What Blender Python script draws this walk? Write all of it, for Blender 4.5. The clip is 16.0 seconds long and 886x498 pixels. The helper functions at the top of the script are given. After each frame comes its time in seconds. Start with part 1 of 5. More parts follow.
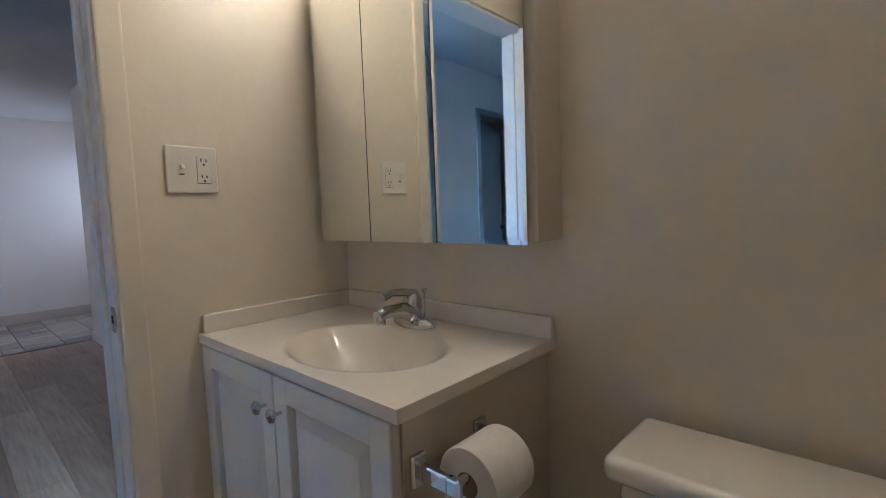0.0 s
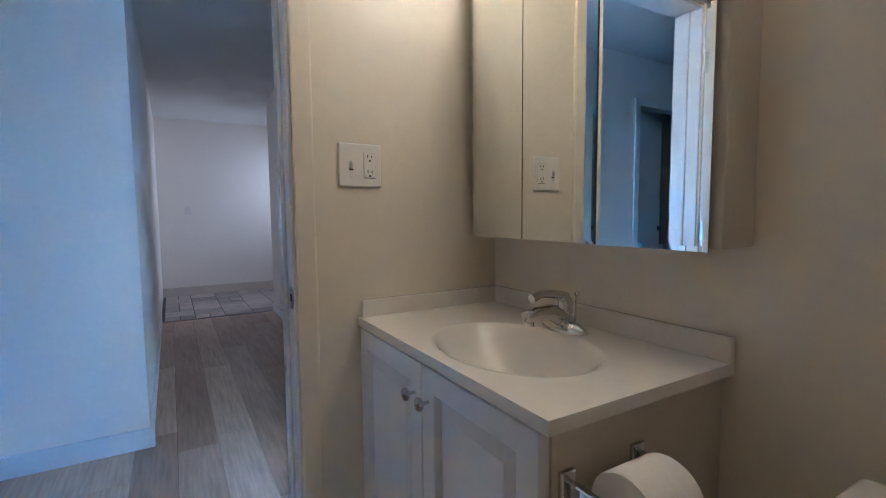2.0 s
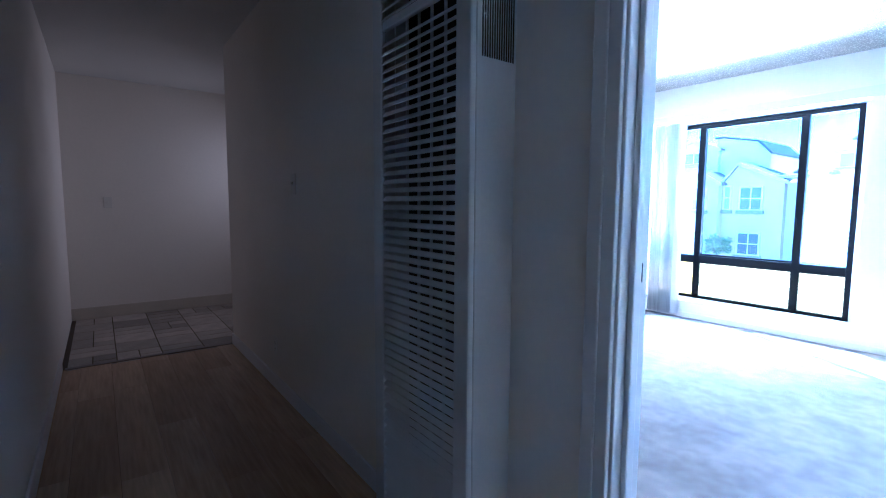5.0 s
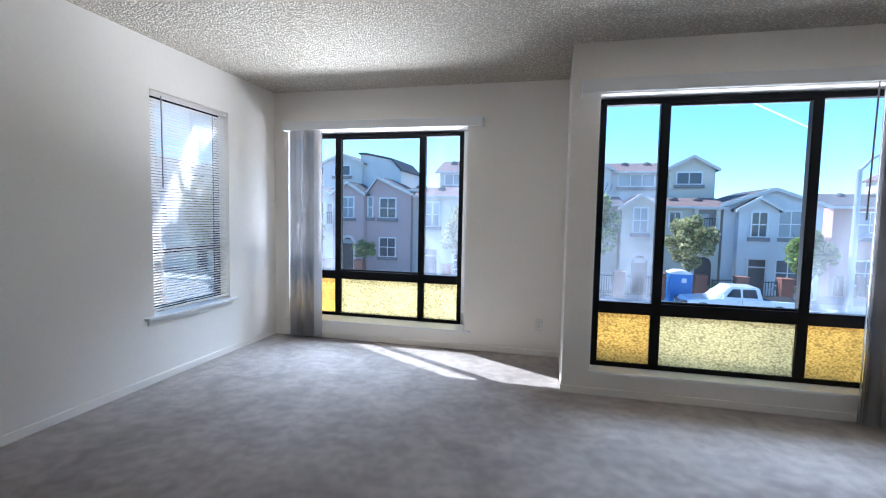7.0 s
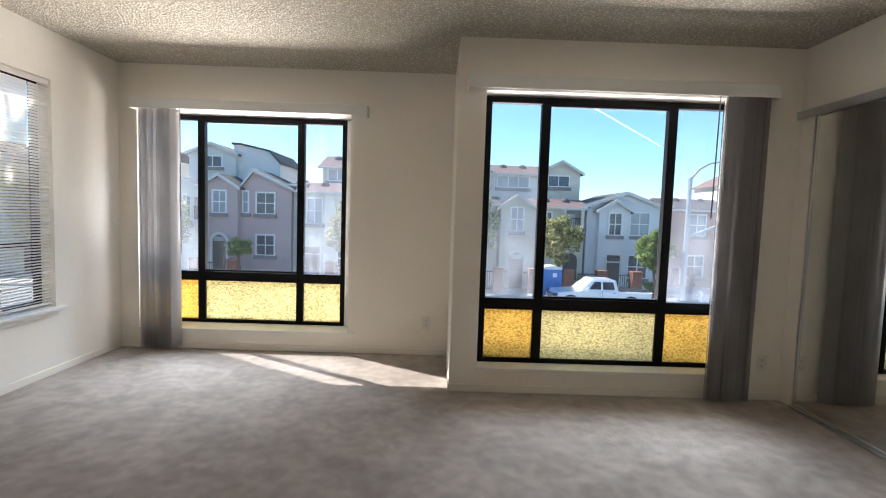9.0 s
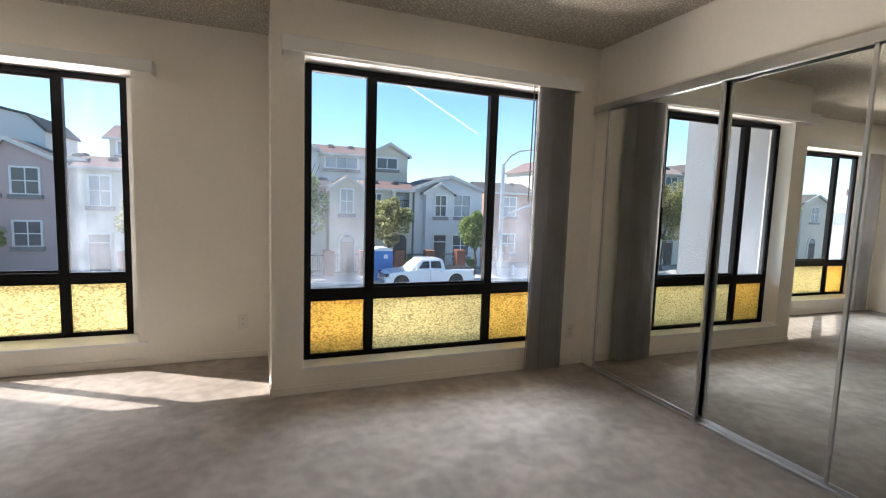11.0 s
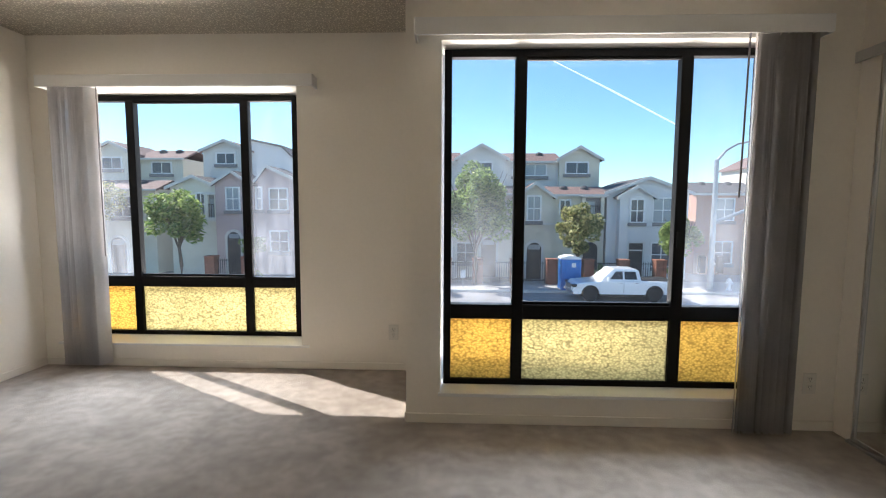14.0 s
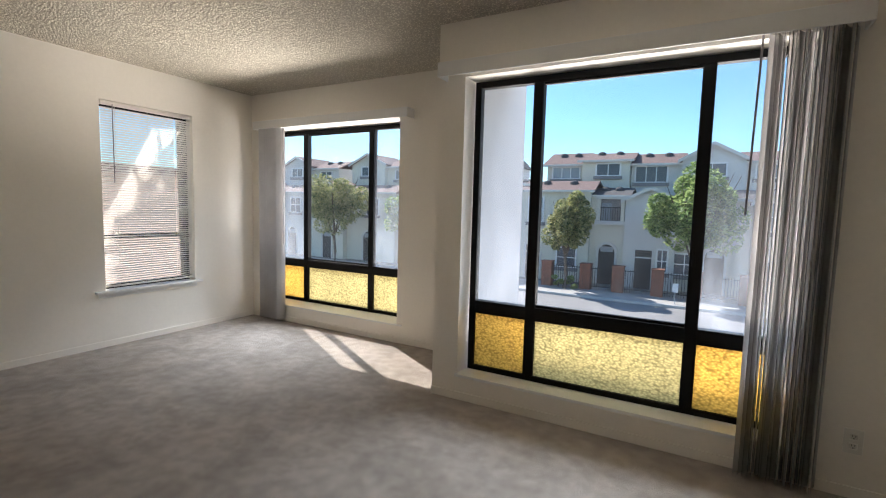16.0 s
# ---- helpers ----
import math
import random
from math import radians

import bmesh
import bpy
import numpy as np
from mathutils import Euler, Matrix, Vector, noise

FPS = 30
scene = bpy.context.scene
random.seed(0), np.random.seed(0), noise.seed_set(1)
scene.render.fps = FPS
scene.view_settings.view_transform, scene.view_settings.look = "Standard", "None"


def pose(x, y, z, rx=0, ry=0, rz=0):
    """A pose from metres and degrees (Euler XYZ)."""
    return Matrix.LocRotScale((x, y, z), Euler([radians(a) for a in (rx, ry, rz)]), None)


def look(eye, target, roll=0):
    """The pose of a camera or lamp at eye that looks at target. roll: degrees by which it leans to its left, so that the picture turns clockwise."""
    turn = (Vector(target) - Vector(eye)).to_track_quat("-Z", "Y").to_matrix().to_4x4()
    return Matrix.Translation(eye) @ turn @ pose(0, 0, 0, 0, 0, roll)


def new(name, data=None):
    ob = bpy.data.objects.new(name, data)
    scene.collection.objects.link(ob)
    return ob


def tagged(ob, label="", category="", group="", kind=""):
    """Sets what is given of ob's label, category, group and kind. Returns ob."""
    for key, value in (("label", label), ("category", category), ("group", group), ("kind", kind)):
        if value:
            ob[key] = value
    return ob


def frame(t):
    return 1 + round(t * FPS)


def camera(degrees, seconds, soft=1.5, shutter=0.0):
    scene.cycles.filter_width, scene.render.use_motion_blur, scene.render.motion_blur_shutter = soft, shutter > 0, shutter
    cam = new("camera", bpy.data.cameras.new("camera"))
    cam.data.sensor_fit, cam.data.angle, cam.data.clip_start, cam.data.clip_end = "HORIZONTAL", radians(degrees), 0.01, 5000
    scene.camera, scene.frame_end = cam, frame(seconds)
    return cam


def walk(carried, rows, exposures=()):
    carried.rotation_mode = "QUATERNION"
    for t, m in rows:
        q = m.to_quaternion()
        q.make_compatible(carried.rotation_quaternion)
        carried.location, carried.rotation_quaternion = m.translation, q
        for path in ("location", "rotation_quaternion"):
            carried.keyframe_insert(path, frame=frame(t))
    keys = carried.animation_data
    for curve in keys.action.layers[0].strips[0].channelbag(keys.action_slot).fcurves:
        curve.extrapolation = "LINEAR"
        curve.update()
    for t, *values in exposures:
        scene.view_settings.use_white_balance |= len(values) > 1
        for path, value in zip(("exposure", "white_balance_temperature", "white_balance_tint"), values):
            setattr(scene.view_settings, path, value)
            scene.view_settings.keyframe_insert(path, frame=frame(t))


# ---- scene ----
cam = camera(87.3, 16.0, soft=1.1)
PATH = [
    (0, (-0.031, 0.033, 1.155), (-1.376, 1.505, 0.997), -2.1),
    (0.5, (-0.035, 0.023, 1.153), (-1.532, 1.338, 0.987), -1.8),
    (1, (-0.037, 0.018, 1.153), (-1.625, 1.223, 0.987), -1.3),
    (1.5, (-0.036, 0.021, 1.151), (-1.672, 1.159, 0.986), -1.0),
    (2, (-0.073, 0.033, 1.158), (-1.794, 1.04, 0.996), -0.5),
    (2.5, (-0.248, 0.032, 1.159), (-2.071, 0.841, 1.001), -0.5),
    (3, (-0.621, -0.034, 1.169), (-2.513, 0.595, 1.011), -0.5),
    (3.2, (-0.758, -0.043, 1.167), (-2.667, 0.535, 1.013), -0.4),
    (5.3, (-1.623, 0.327, 1.193), (-3.115, 1.645, 1.005), 0.5),
    (5.5, (-1.657, 0.444, 1.196), (-3.024, 1.893, 1.013), 0.8),
    (5.7, (-1.675, 0.535, 1.204), (-2.904, 2.103, 1.026), 1.0),
    (6, (-1.743, 0.701, 1.22), (-2.724, 2.435, 1.048), 1.4),
    (6.5, (-1.831, 0.897, 1.26), (-2.428, 2.8, 1.106), 1.5),
    (7, (-1.821, 0.976, 1.255), (-2.285, 2.917, 1.113), 1.1),
    (7.5, (-1.833, 0.976, 1.262), (-2.192, 2.939, 1.122), 1.1),
    (8, (-1.857, 0.963, 1.255), (-2.104, 2.943, 1.117), 1.6),
    (8.2, (-1.854, 0.974, 1.23), (-2.042, 2.961, 1.099), 1.6),
    (10.3, (-1.779, 1.422, 1.253), (-1.37, 3.373, 1.081), 2.4),
    (10.5, (-1.764, 1.402, 1.254), (-1.271, 3.333, 1.079), 2.3),
    (11, (-1.784, 1.379, 1.246), (-1.059, 3.233, 1.053), 1.9),
    (11.5, (-1.769, 1.355, 1.223), (-0.851, 3.119, 1.01), 1.7),
    (12, (-1.72, 1.346, 1.208), (-0.687, 3.044, 0.986), 2.1),
    (12.5, (-1.668, 1.351, 1.208), (-0.622, 3.043, 0.995), 2.5),
    (13, (-1.672, 1.433, 1.214), (-0.842, 3.242, 1.01), 1.8),
    (13.5, (-1.64, 1.654, 1.177), (-1.216, 3.601, 0.999), 0.6),
    (14, (-1.44, 1.83, 1.219), (-1.509, 3.821, 1.043), 0.3),
    (14.5, (-1.022, 1.883, 1.221), (-1.467, 3.828, 1.082), 0.9),
    (15, (-0.575, 1.904, 1.211), (-1.23, 3.787, 1.048), 1.4),
    (15.5, (-0.321, 1.826, 1.246), (-1.14, 3.641, 1.058), 1.3),
    (16, (-0.169, 1.683, 1.279), (-1.139, 3.423, 1.102), 1.5),
]
GAPS = [
    (3.7, (-1.08, -0.06, 1.163), (-3.0, 0.44, 1.02), 0.0),
    (4.3, (-1.40, -0.03, 1.172), (-3.22, 0.77, 1.01), 0.0),
    (4.8, (-1.56, 0.09, 1.18), (-3.22, 1.2, 1.0), 0.3),
]
walk(cam, [(t, look(e, g, r)) for t, e, g, r in sorted(PATH + GAPS)],
     exposures=[(0.0, 4.95, 3450, 5), (2.0, 4.9, 3400, 5), (3.2, 4.6, 3400, 4), (4.8, 3.6, 3650, 11), (5.5, 2.75, 3600, 14), (6.0, 1.95, 4350, 13), (6.6, 1.35, 4750, 11),
                (7.0, 1.1, 5000, 12), (8.2, 0.97, 5750, 13), (10.3, 0.92, 6300, 14), (12.6, 1.0, 6300, 14), (14.2, 0.8, 6300, 13), (16.0, 0.72, 6250, 13)])
# ---- world, sun, lamps ----
SUN_WAY = Vector((0.862 * math.cos(radians(44)), -0.507 * math.cos(radians(44)), -math.sin(radians(44)))).normalized()
world = bpy.data.worlds.new("world")
scene.world = world
world.use_nodes = True
sky = world.node_tree.nodes.new("ShaderNodeTexSky")
sky.sky_type, sky.sun_disc = "NISHITA", False
sky.sun_elevation = radians(44)
sky.sun_rotation = math.atan2(-SUN_WAY.x, -SUN_WAY.y)
sky.air_density, sky.dust_density, sky.ozone_density, sky.altitude = 1.0, 0.0, 1.2, 400
backg = world.node_tree.nodes["Background"]
backg.inputs[1].default_value = 0.12
clear = world.node_tree.nodes.new("ShaderNodeMix")
clear.data_type, clear.blend_type = "RGBA", "MULTIPLY"
clear.inputs[0].default_value, clear.inputs[7].default_value = 1.0, (0.74, 1.0, 1.12, 1)
world.node_tree.links.new(sky.outputs[0], clear.inputs[6])
world.node_tree.links.new(clear.outputs[2], backg.inputs[0])
sun = new("sun", bpy.data.lights.new("sun", "SUN"))
sun.data.energy, sun.data.angle, sun.data.color = 5.0, radians(0.5), (1.0, 0.95, 0.87)
sun.matrix_basis = look((0, 0, 30), Vector((0, 0, 30)) + SUN_WAY)


def area_lamp(name, eye, target, sx, sy, watts, colour):
    lamp = new(name, bpy.data.lights.new(name, "AREA"))
    lamp.data.shape, lamp.data.size, lamp.data.size_y = "RECTANGLE", sx, sy
    lamp.data.energy, lamp.data.color, lamp.data.spread = watts, colour, radians(120)
    lamp.matrix_basis = look(eye, target)
    return lamp


# added lamps outside boost open-sky light and sunlit-road bounce entering by both big windows
area_lamp("sky_fill_windows", (-1.6, 9.6, 6.4), (-1.6, 3.6, 0.9), 9.0, 3.0, 690, (0.80, 0.90, 1.0))
area_lamp("road_bounce_fill", (-2.3, 10.6, -2.4), (-2.3, 4.0, 1.9), 9.5, 2.4, 780, (1.0, 0.93, 0.83))
# added warm fill lamp inside the kitchen, where no window is built
area_lamp("kitchen_fill", (-7.0, 2.1, 1.6), (-7.2, 0.0, 1.0), 1.2, 1.2, 0.5, (1.0, 0.66, 0.42))


# ---- materials ----
def nodes_of(m):
    nt = m.node_tree
    return nt, nt.nodes["Principled BSDF"], nt.nodes.new("ShaderNodeTexCoord")


def noise_node(nt, tc, scale, detail=3.0, stretch=None, coord="Object"):
    n = nt.nodes.new("ShaderNodeTexNoise")
    n.inputs["Scale"].default_value, n.inputs["Detail"].default_value = scale, detail
    if stretch:
        mp = nt.nodes.new("ShaderNodeMapping")
        mp.inputs["Scale"].default_value = stretch
        nt.links.new(tc.outputs[coord], mp.inputs["Vector"])
        nt.links.new(mp.outputs[0], n.inputs["Vector"])
    else:
        nt.links.new(tc.outputs[coord], n.inputs["Vector"])
    return n


def ramp_node(nt, source, lo, hi, a=0.3, b=0.7):
    r = nt.nodes.new("ShaderNodeValToRGB")
    r.color_ramp.elements[0].position, r.color_ramp.elements[1].position = a, b
    r.color_ramp.elements[0].color, r.color_ramp.elements[1].color = (*lo, 1), (*hi, 1)
    nt.links.new(source, r.inputs[0])
    return r


def mix_colour(nt, kind, fac, a, b):
    m = nt.nodes.new("ShaderNodeMix")
    m.data_type, m.blend_type = "RGBA", kind
    m.inputs[0].default_value = fac
    nt.links.new(a, m.inputs[6])
    nt.links.new(b, m.inputs[7])
    return m.outputs[2]


def bump_node(nt, b, source, strength, distance=0.01):
    n = nt.nodes.new("ShaderNodeBump")
    n.inputs["Strength"].default_value, n.inputs["Distance"].default_value = strength, distance
    nt.links.new(source, n.inputs["Height"])
    nt.links.new(n.outputs[0], b.inputs["Normal"])


def material(name, base, rough=0.6, metal=0.0, vary=0.08, scale=6.0, grain=80.0, bump=0.0, bump_scale=120.0, spec=0.5,
             stretch=None, coat=0.0, random=0.0):
    """Paint, plaster, metal or plastic: two scales of variation, optional relief, optional difference from piece to piece."""
    m = bpy.data.materials.new(name)
    m.use_nodes = True
    nt, b, tc = nodes_of(m)
    b.inputs["Roughness"].default_value, b.inputs["Metallic"].default_value = rough, metal
    b.inputs["Specular IOR Level"].default_value, b.inputs["Coat Weight"].default_value = spec, coat
    b.inputs["Base Color"].default_value = (*base, 1)
    if vary:
        n1, n2 = noise_node(nt, tc, scale, 4, stretch), noise_node(nt, tc, grain, 2, stretch)
        lo, hi = [c * (1 - vary) for c in base], [min(1, c * (1 + vary)) for c in base]
        r1 = ramp_node(nt, n1.outputs[0], lo, hi)
        r2 = ramp_node(nt, n2.outputs[0], [1 - vary] * 3, [1, 1, 1])
        col = mix_colour(nt, "MULTIPLY", 1.0, r1.outputs[0], r2.outputs[0])
        if random:
            oi = nt.nodes.new("ShaderNodeObjectInfo")
            r3 = ramp_node(nt, oi.outputs["Random"], [1 - random] * 3, [1 + random * 0.4] * 3, 0.0, 1.0)
            col = mix_colour(nt, "MULTIPLY", 1.0, col, r3.outputs[0])
        nt.links.new(col, b.inputs["Base Color"])
        rr = nt.nodes.new("ShaderNodeMapRange")
        rr.inputs[3].default_value, rr.inputs[4].default_value = rough * 0.85, min(1, rough * 1.15)
        nt.links.new(n1.outputs[0], rr.inputs[0])
        nt.links.new(rr.outputs[0], b.inputs["Roughness"])
    if bump:
        bump_node(nt, b, noise_node(nt, tc, bump_scale, 3).outputs[0], bump)
    return m


def popcorn_material():
    m = bpy.data.materials.new("popcorn ceiling")
    m.use_nodes = True
    nt, b, tc = nodes_of(m)
    b.inputs["Roughness"].default_value, b.inputs["Specular IOR Level"].default_value = 0.95, 0.1
    v = nt.nodes.new("ShaderNodeTexVoronoi")
    v.inputs["Scale"].default_value = 75
    nt.links.new(tc.outputs["Object"], v.inputs["Vector"])
    n, w = noise_node(nt, tc, 120, 3), noise_node(nt, tc, 1.3, 3)
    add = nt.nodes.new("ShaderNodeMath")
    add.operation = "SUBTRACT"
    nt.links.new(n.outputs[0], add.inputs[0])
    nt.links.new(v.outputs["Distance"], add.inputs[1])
    # pits between grains darkened in the base colour, standing for relief shade
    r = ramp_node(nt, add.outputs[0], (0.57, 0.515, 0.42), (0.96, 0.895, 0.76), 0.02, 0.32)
    r2 = ramp_node(nt, w.outputs[0], (0.92, 0.91, 0.89), (1, 1, 1))
    nt.links.new(mix_colour(nt, "MULTIPLY", 1.0, r.outputs[0], r2.outputs[0]), b.inputs["Base Color"])
    bump_node(nt, b, add.outputs[0], 1.0, 0.02)
    return m


def carpet_material():
    m = bpy.data.materials.new("beige carpet")
    m.use_nodes = True
    nt, b, tc = nodes_of(m)
    b.inputs["Roughness"].default_value, b.inputs["Specular IOR Level"].default_value = 1.0, 0.05
    b.inputs["Sheen Weight"].default_value = 0.15
    big, mid, fine = noise_node(nt, tc, 2.6, 3), noise_node(nt, tc, 13, 8), noise_node(nt, tc, 260, 3)
    big.inputs["Distortion"].default_value = 0.7
    r1 = ramp_node(nt, big.outputs[0], (0.44, 0.385, 0.33), (0.55, 0.485, 0.42), 0.40, 0.60)
    r2 = ramp_node(nt, mid.outputs[0], (0.86, 0.85, 0.84), (1.05, 1.05, 1.05), 0.38, 0.62)
    r3 = ramp_node(nt, fine.outputs[0], (0.62, 0.61, 0.60), (1.1, 1.1, 1.1), 0.3, 0.7)
    col = mix_colour(nt, "MULTIPLY", 1.0, r1.outputs[0], r2.outputs[0])
    nt.links.new(mix_colour(nt, "MULTIPLY", 1.0, col, r3.outputs[0]), b.inputs["Base Color"])
    add = nt.nodes.new("ShaderNodeMath")
    nt.links.new(fine.outputs[0], add.inputs[0])
    nt.links.new(mid.outputs[0], add.inputs[1])
    bump_node(nt, b, add.outputs[0], 0.8, 0.012)
    return m


def plank_material():
    m = bpy.data.materials.new("wood-look plank")
    m.use_nodes = True
    nt, b, tc = nodes_of(m)
    b.inputs["Roughness"].default_value = 0.42
    oi = nt.nodes.new("ShaderNodeObjectInfo")
    r0 = ramp_node(nt, oi.outputs["Random"], (0.40, 0.255, 0.14), (0.66, 0.48, 0.30), 0.0, 1.0)
    g = noise_node(nt, tc, 6, 5, (0.6, 9, 1))
    k = noise_node(nt, tc, 2.0, 3, (1, 4, 1))
    r1 = ramp_node(nt, g.outputs[0], (0.72, 0.70, 0.68), (1.08, 1.08, 1.08))
    r2 = ramp_node(nt, k.outputs[0], (0.85, 0.83, 0.8), (1.05, 1.05, 1.05))
    col = mix_colour(nt, "MULTIPLY", 1.0, r0.outputs[0], r1.outputs[0])
    nt.links.new(mix_colour(nt, "MULTIPLY", 1.0, col, r2.outputs[0]), b.inputs["Base Color"])
    bump_node(nt, b, g.outputs[0], 0.12)
    return m


def gloss_factor(nt):
    """Mirror-like share of a thin pane: little when seen square on, more at a slant."""
    lw, pw, ad = nt.nodes.new("ShaderNodeLayerWeight"), nt.nodes.new("ShaderNodeMath"), nt.nodes.new("ShaderNodeMath")
    lw.inputs[0].default_value = 0.5
    pw.operation, pw.inputs[1].default_value = "POWER", 4.0
    ad.operation, ad.inputs[1].default_value, ad.inputs[2].default_value = "MULTIPLY_ADD", 0.5, 0.02
    nt.links.new(lw.outputs["Facing"], pw.inputs[0])
    nt.links.new(pw.outputs[0], ad.inputs[0])
    return ad


def clear_glass(name, colour, dirt):
    """A thin clear pane with a film of dried dirt that scatters light, thicker low down and in vertical runs."""
    m = bpy.data.materials.new(name)
    m.use_nodes = True
    nt = m.node_tree
    nt.nodes.remove(nt.nodes["Principled BSDF"])
    out, tc = nt.nodes["Material Output"], nt.nodes.new("ShaderNodeTexCoord")
    tr, gl, fr = nt.nodes.new("ShaderNodeBsdfTransparent"), nt.nodes.new("ShaderNodeBsdfGlossy"), gloss_factor(nt)
    tl, mx, mx2 = nt.nodes.new("ShaderNodeBsdfTranslucent"), nt.nodes.new("ShaderNodeMixShader"), nt.nodes.new("ShaderNodeMixShader")
    tr.inputs[0].default_value, tl.inputs[0].default_value = (*colour, 1), (0.9, 0.93, 1.0, 1)
    gl.inputs["Roughness"].default_value = 0.0
    runs, blot = noise_node(nt, tc, 2.2, 4, (5, 1, 0.7)), noise_node(nt, tc, 7, 4, (1, 1, 0.6))
    mul = nt.nodes.new("ShaderNodeMath")
    mul.operation = "MULTIPLY"
    nt.links.new(runs.outputs[0], mul.inputs[0])
    nt.links.new(blot.outputs[0], mul.inputs[1])
    sep = nt.nodes.new("ShaderNodeSeparateXYZ")
    nt.links.new(tc.outputs["Object"], sep.inputs[0])
    low = nt.nodes.new("ShaderNodeMapRange")
    low.inputs[1].default_value, low.inputs[2].default_value = 0.6, 1.7
    low.inputs[3].default_value, low.inputs[4].default_value = dirt * 2.4, dirt * 0.5
    nt.links.new(sep.outputs[2], low.inputs[0])
    mul2 = nt.nodes.new("ShaderNodeMath")
    mul2.operation, mul2.use_clamp = "MULTIPLY", True
    nt.links.new(mul.outputs[0], mul2.inputs[0])
    nt.links.new(low.outputs[0], mul2.inputs[1])
    nt.links.new(fr.outputs[0], mx.inputs[0])
    nt.links.new(tr.outputs[0], mx.inputs[1])
    nt.links.new(gl.outputs[0], mx.inputs[2])
    nt.links.new(mul2.outputs[0], mx2.inputs[0])
    nt.links.new(mx.outputs[0], mx2.inputs[1])
    nt.links.new(tl.outputs[0], mx2.inputs[2])
    nt.links.new(mx2.outputs[0], out.inputs[0])
    return m


def amber_glass(name, colour):
    """Hammered coloured glass: uneven dimples bend the view, colour is denser at their rims."""
    m = bpy.data.materials.new(name)
    m.use_nodes = True
    nt = m.node_tree
    nt.nodes.remove(nt.nodes["Principled BSDF"])
    out, tc = nt.nodes["Material Output"], nt.nodes.new("ShaderNodeTexCoord")
    mp = nt.nodes.new("ShaderNodeMapping")
    mp.inputs["Scale"].default_value = (66, 66, 88)
    warp = noise_node(nt, tc, 9, 2)
    add = nt.nodes.new("ShaderNodeVectorMath")
    add.operation = "MULTIPLY_ADD"
    add.inputs[1].default_value = (1.4, 1.4, 1.4)
    nt.links.new(tc.outputs["Object"], mp.inputs["Vector"])
    nt.links.new(warp.outputs["Color"], add.inputs[0])
    nt.links.new(mp.outputs[0], add.inputs[2])
    v = nt.nodes.new("ShaderNodeTexVoronoi")
    v.feature = "SMOOTH_F1"
    v.inputs["Scale"].default_value = 1.0
    nt.links.new(add.outputs[0], v.inputs["Vector"])
    big = noise_node(nt, tc, 5, 3)
    r = ramp_node(nt, v.outputs["Distance"], [min(1, c * 1.05) for c in colour], [c * 0.52 for c in colour], 0.22, 0.66)
    r2 = ramp_node(nt, big.outputs[0], (0.85, 0.85, 0.85), (1, 1, 1))
    col = mix_colour(nt, "MULTIPLY", 1.0, r.outputs[0], r2.outputs[0])
    bump = nt.nodes.new("ShaderNodeBump")
    bump.inputs["Strength"].default_value, bump.inputs["Distance"].default_value = 0.8, 0.005
    nt.links.new(v.outputs["Distance"], bump.inputs["Height"])
    tl, rf, gl = nt.nodes.new("ShaderNodeBsdfTranslucent"), nt.nodes.new("ShaderNodeBsdfRefraction"), nt.nodes.new("ShaderNodeBsdfGlossy")
    rf.inputs["IOR"].default_value, rf.inputs["Roughness"].default_value, gl.inputs["Roughness"].default_value = 1.25, 0.5, 0.15
    m1, m2, fr = nt.nodes.new("ShaderNodeMixShader"), nt.nodes.new("ShaderNodeMixShader"), gloss_factor(nt)
    for n in (tl, rf, gl):
        nt.links.new(bump.outputs[0], n.inputs["Normal"])
    nt.links.new(col, tl.inputs[0])
    nt.links.new(col, rf.inputs[0])
    m1.inputs[0].default_value = 0.35
    nt.links.new(tl.outputs[0], m1.inputs[1])
    nt.links.new(rf.outputs[0], m1.inputs[2])
    nt.links.new(fr.outputs[0], m2.inputs[0])
    nt.links.new(m1.outputs[0], m2.inputs[1])
    nt.links.new(gl.outputs[0], m2.inputs[2])
    nt.links.new(m2.outputs[0], out.inputs[0])
    return m


def translucent(name, colour, share, rough=0.5):
    """Thin plastic or leaf that lets some light through."""
    m = material(name, colour, rough, vary=0.06, scale=5, grain=60)
    nt = m.node_tree
    out, b = nt.nodes["Material Output"], nt.nodes["Principled BSDF"]
    tl, mx = nt.nodes.new("ShaderNodeBsdfTranslucent"), nt.nodes.new("ShaderNodeMixShader")
    tl.inputs[0].default_value = (*colour, 1)
    mx.inputs[0].default_value = share
    nt.links.new(b.outputs[0], mx.inputs[1])
    nt.links.new(tl.outputs[0], mx.inputs[2])
    nt.links.new(mx.outputs[0], out.inputs[0])
    return m


def leaf_material(name, a, b_):
    m = translucent(name, a, 0.5, 0.5)
    nt = m.node_tree
    g = nt.nodes.new("ShaderNodeNewGeometry")
    r = ramp_node(nt, g.outputs["Random Per Island"], a, b_, 0.0, 1.0)
    nt.links.new(r.outputs[0], nt.nodes["Principled BSDF"].inputs["Base Color"])
    nt.links.new(r.outputs[0], nt.nodes["Translucent BSDF"].inputs[0])
    return m


def emitter(name, colour, strength):
    m = bpy.data.materials.new(name)
    m.use_nodes = True
    b = m.node_tree.nodes["Principled BSDF"]
    b.inputs["Base Color"].default_value = (0.9, 0.88, 0.82, 1)
    b.inputs["Emission Color"].default_value, b.inputs["Emission Strength"].default_value = (*colour, 1), strength
    return m


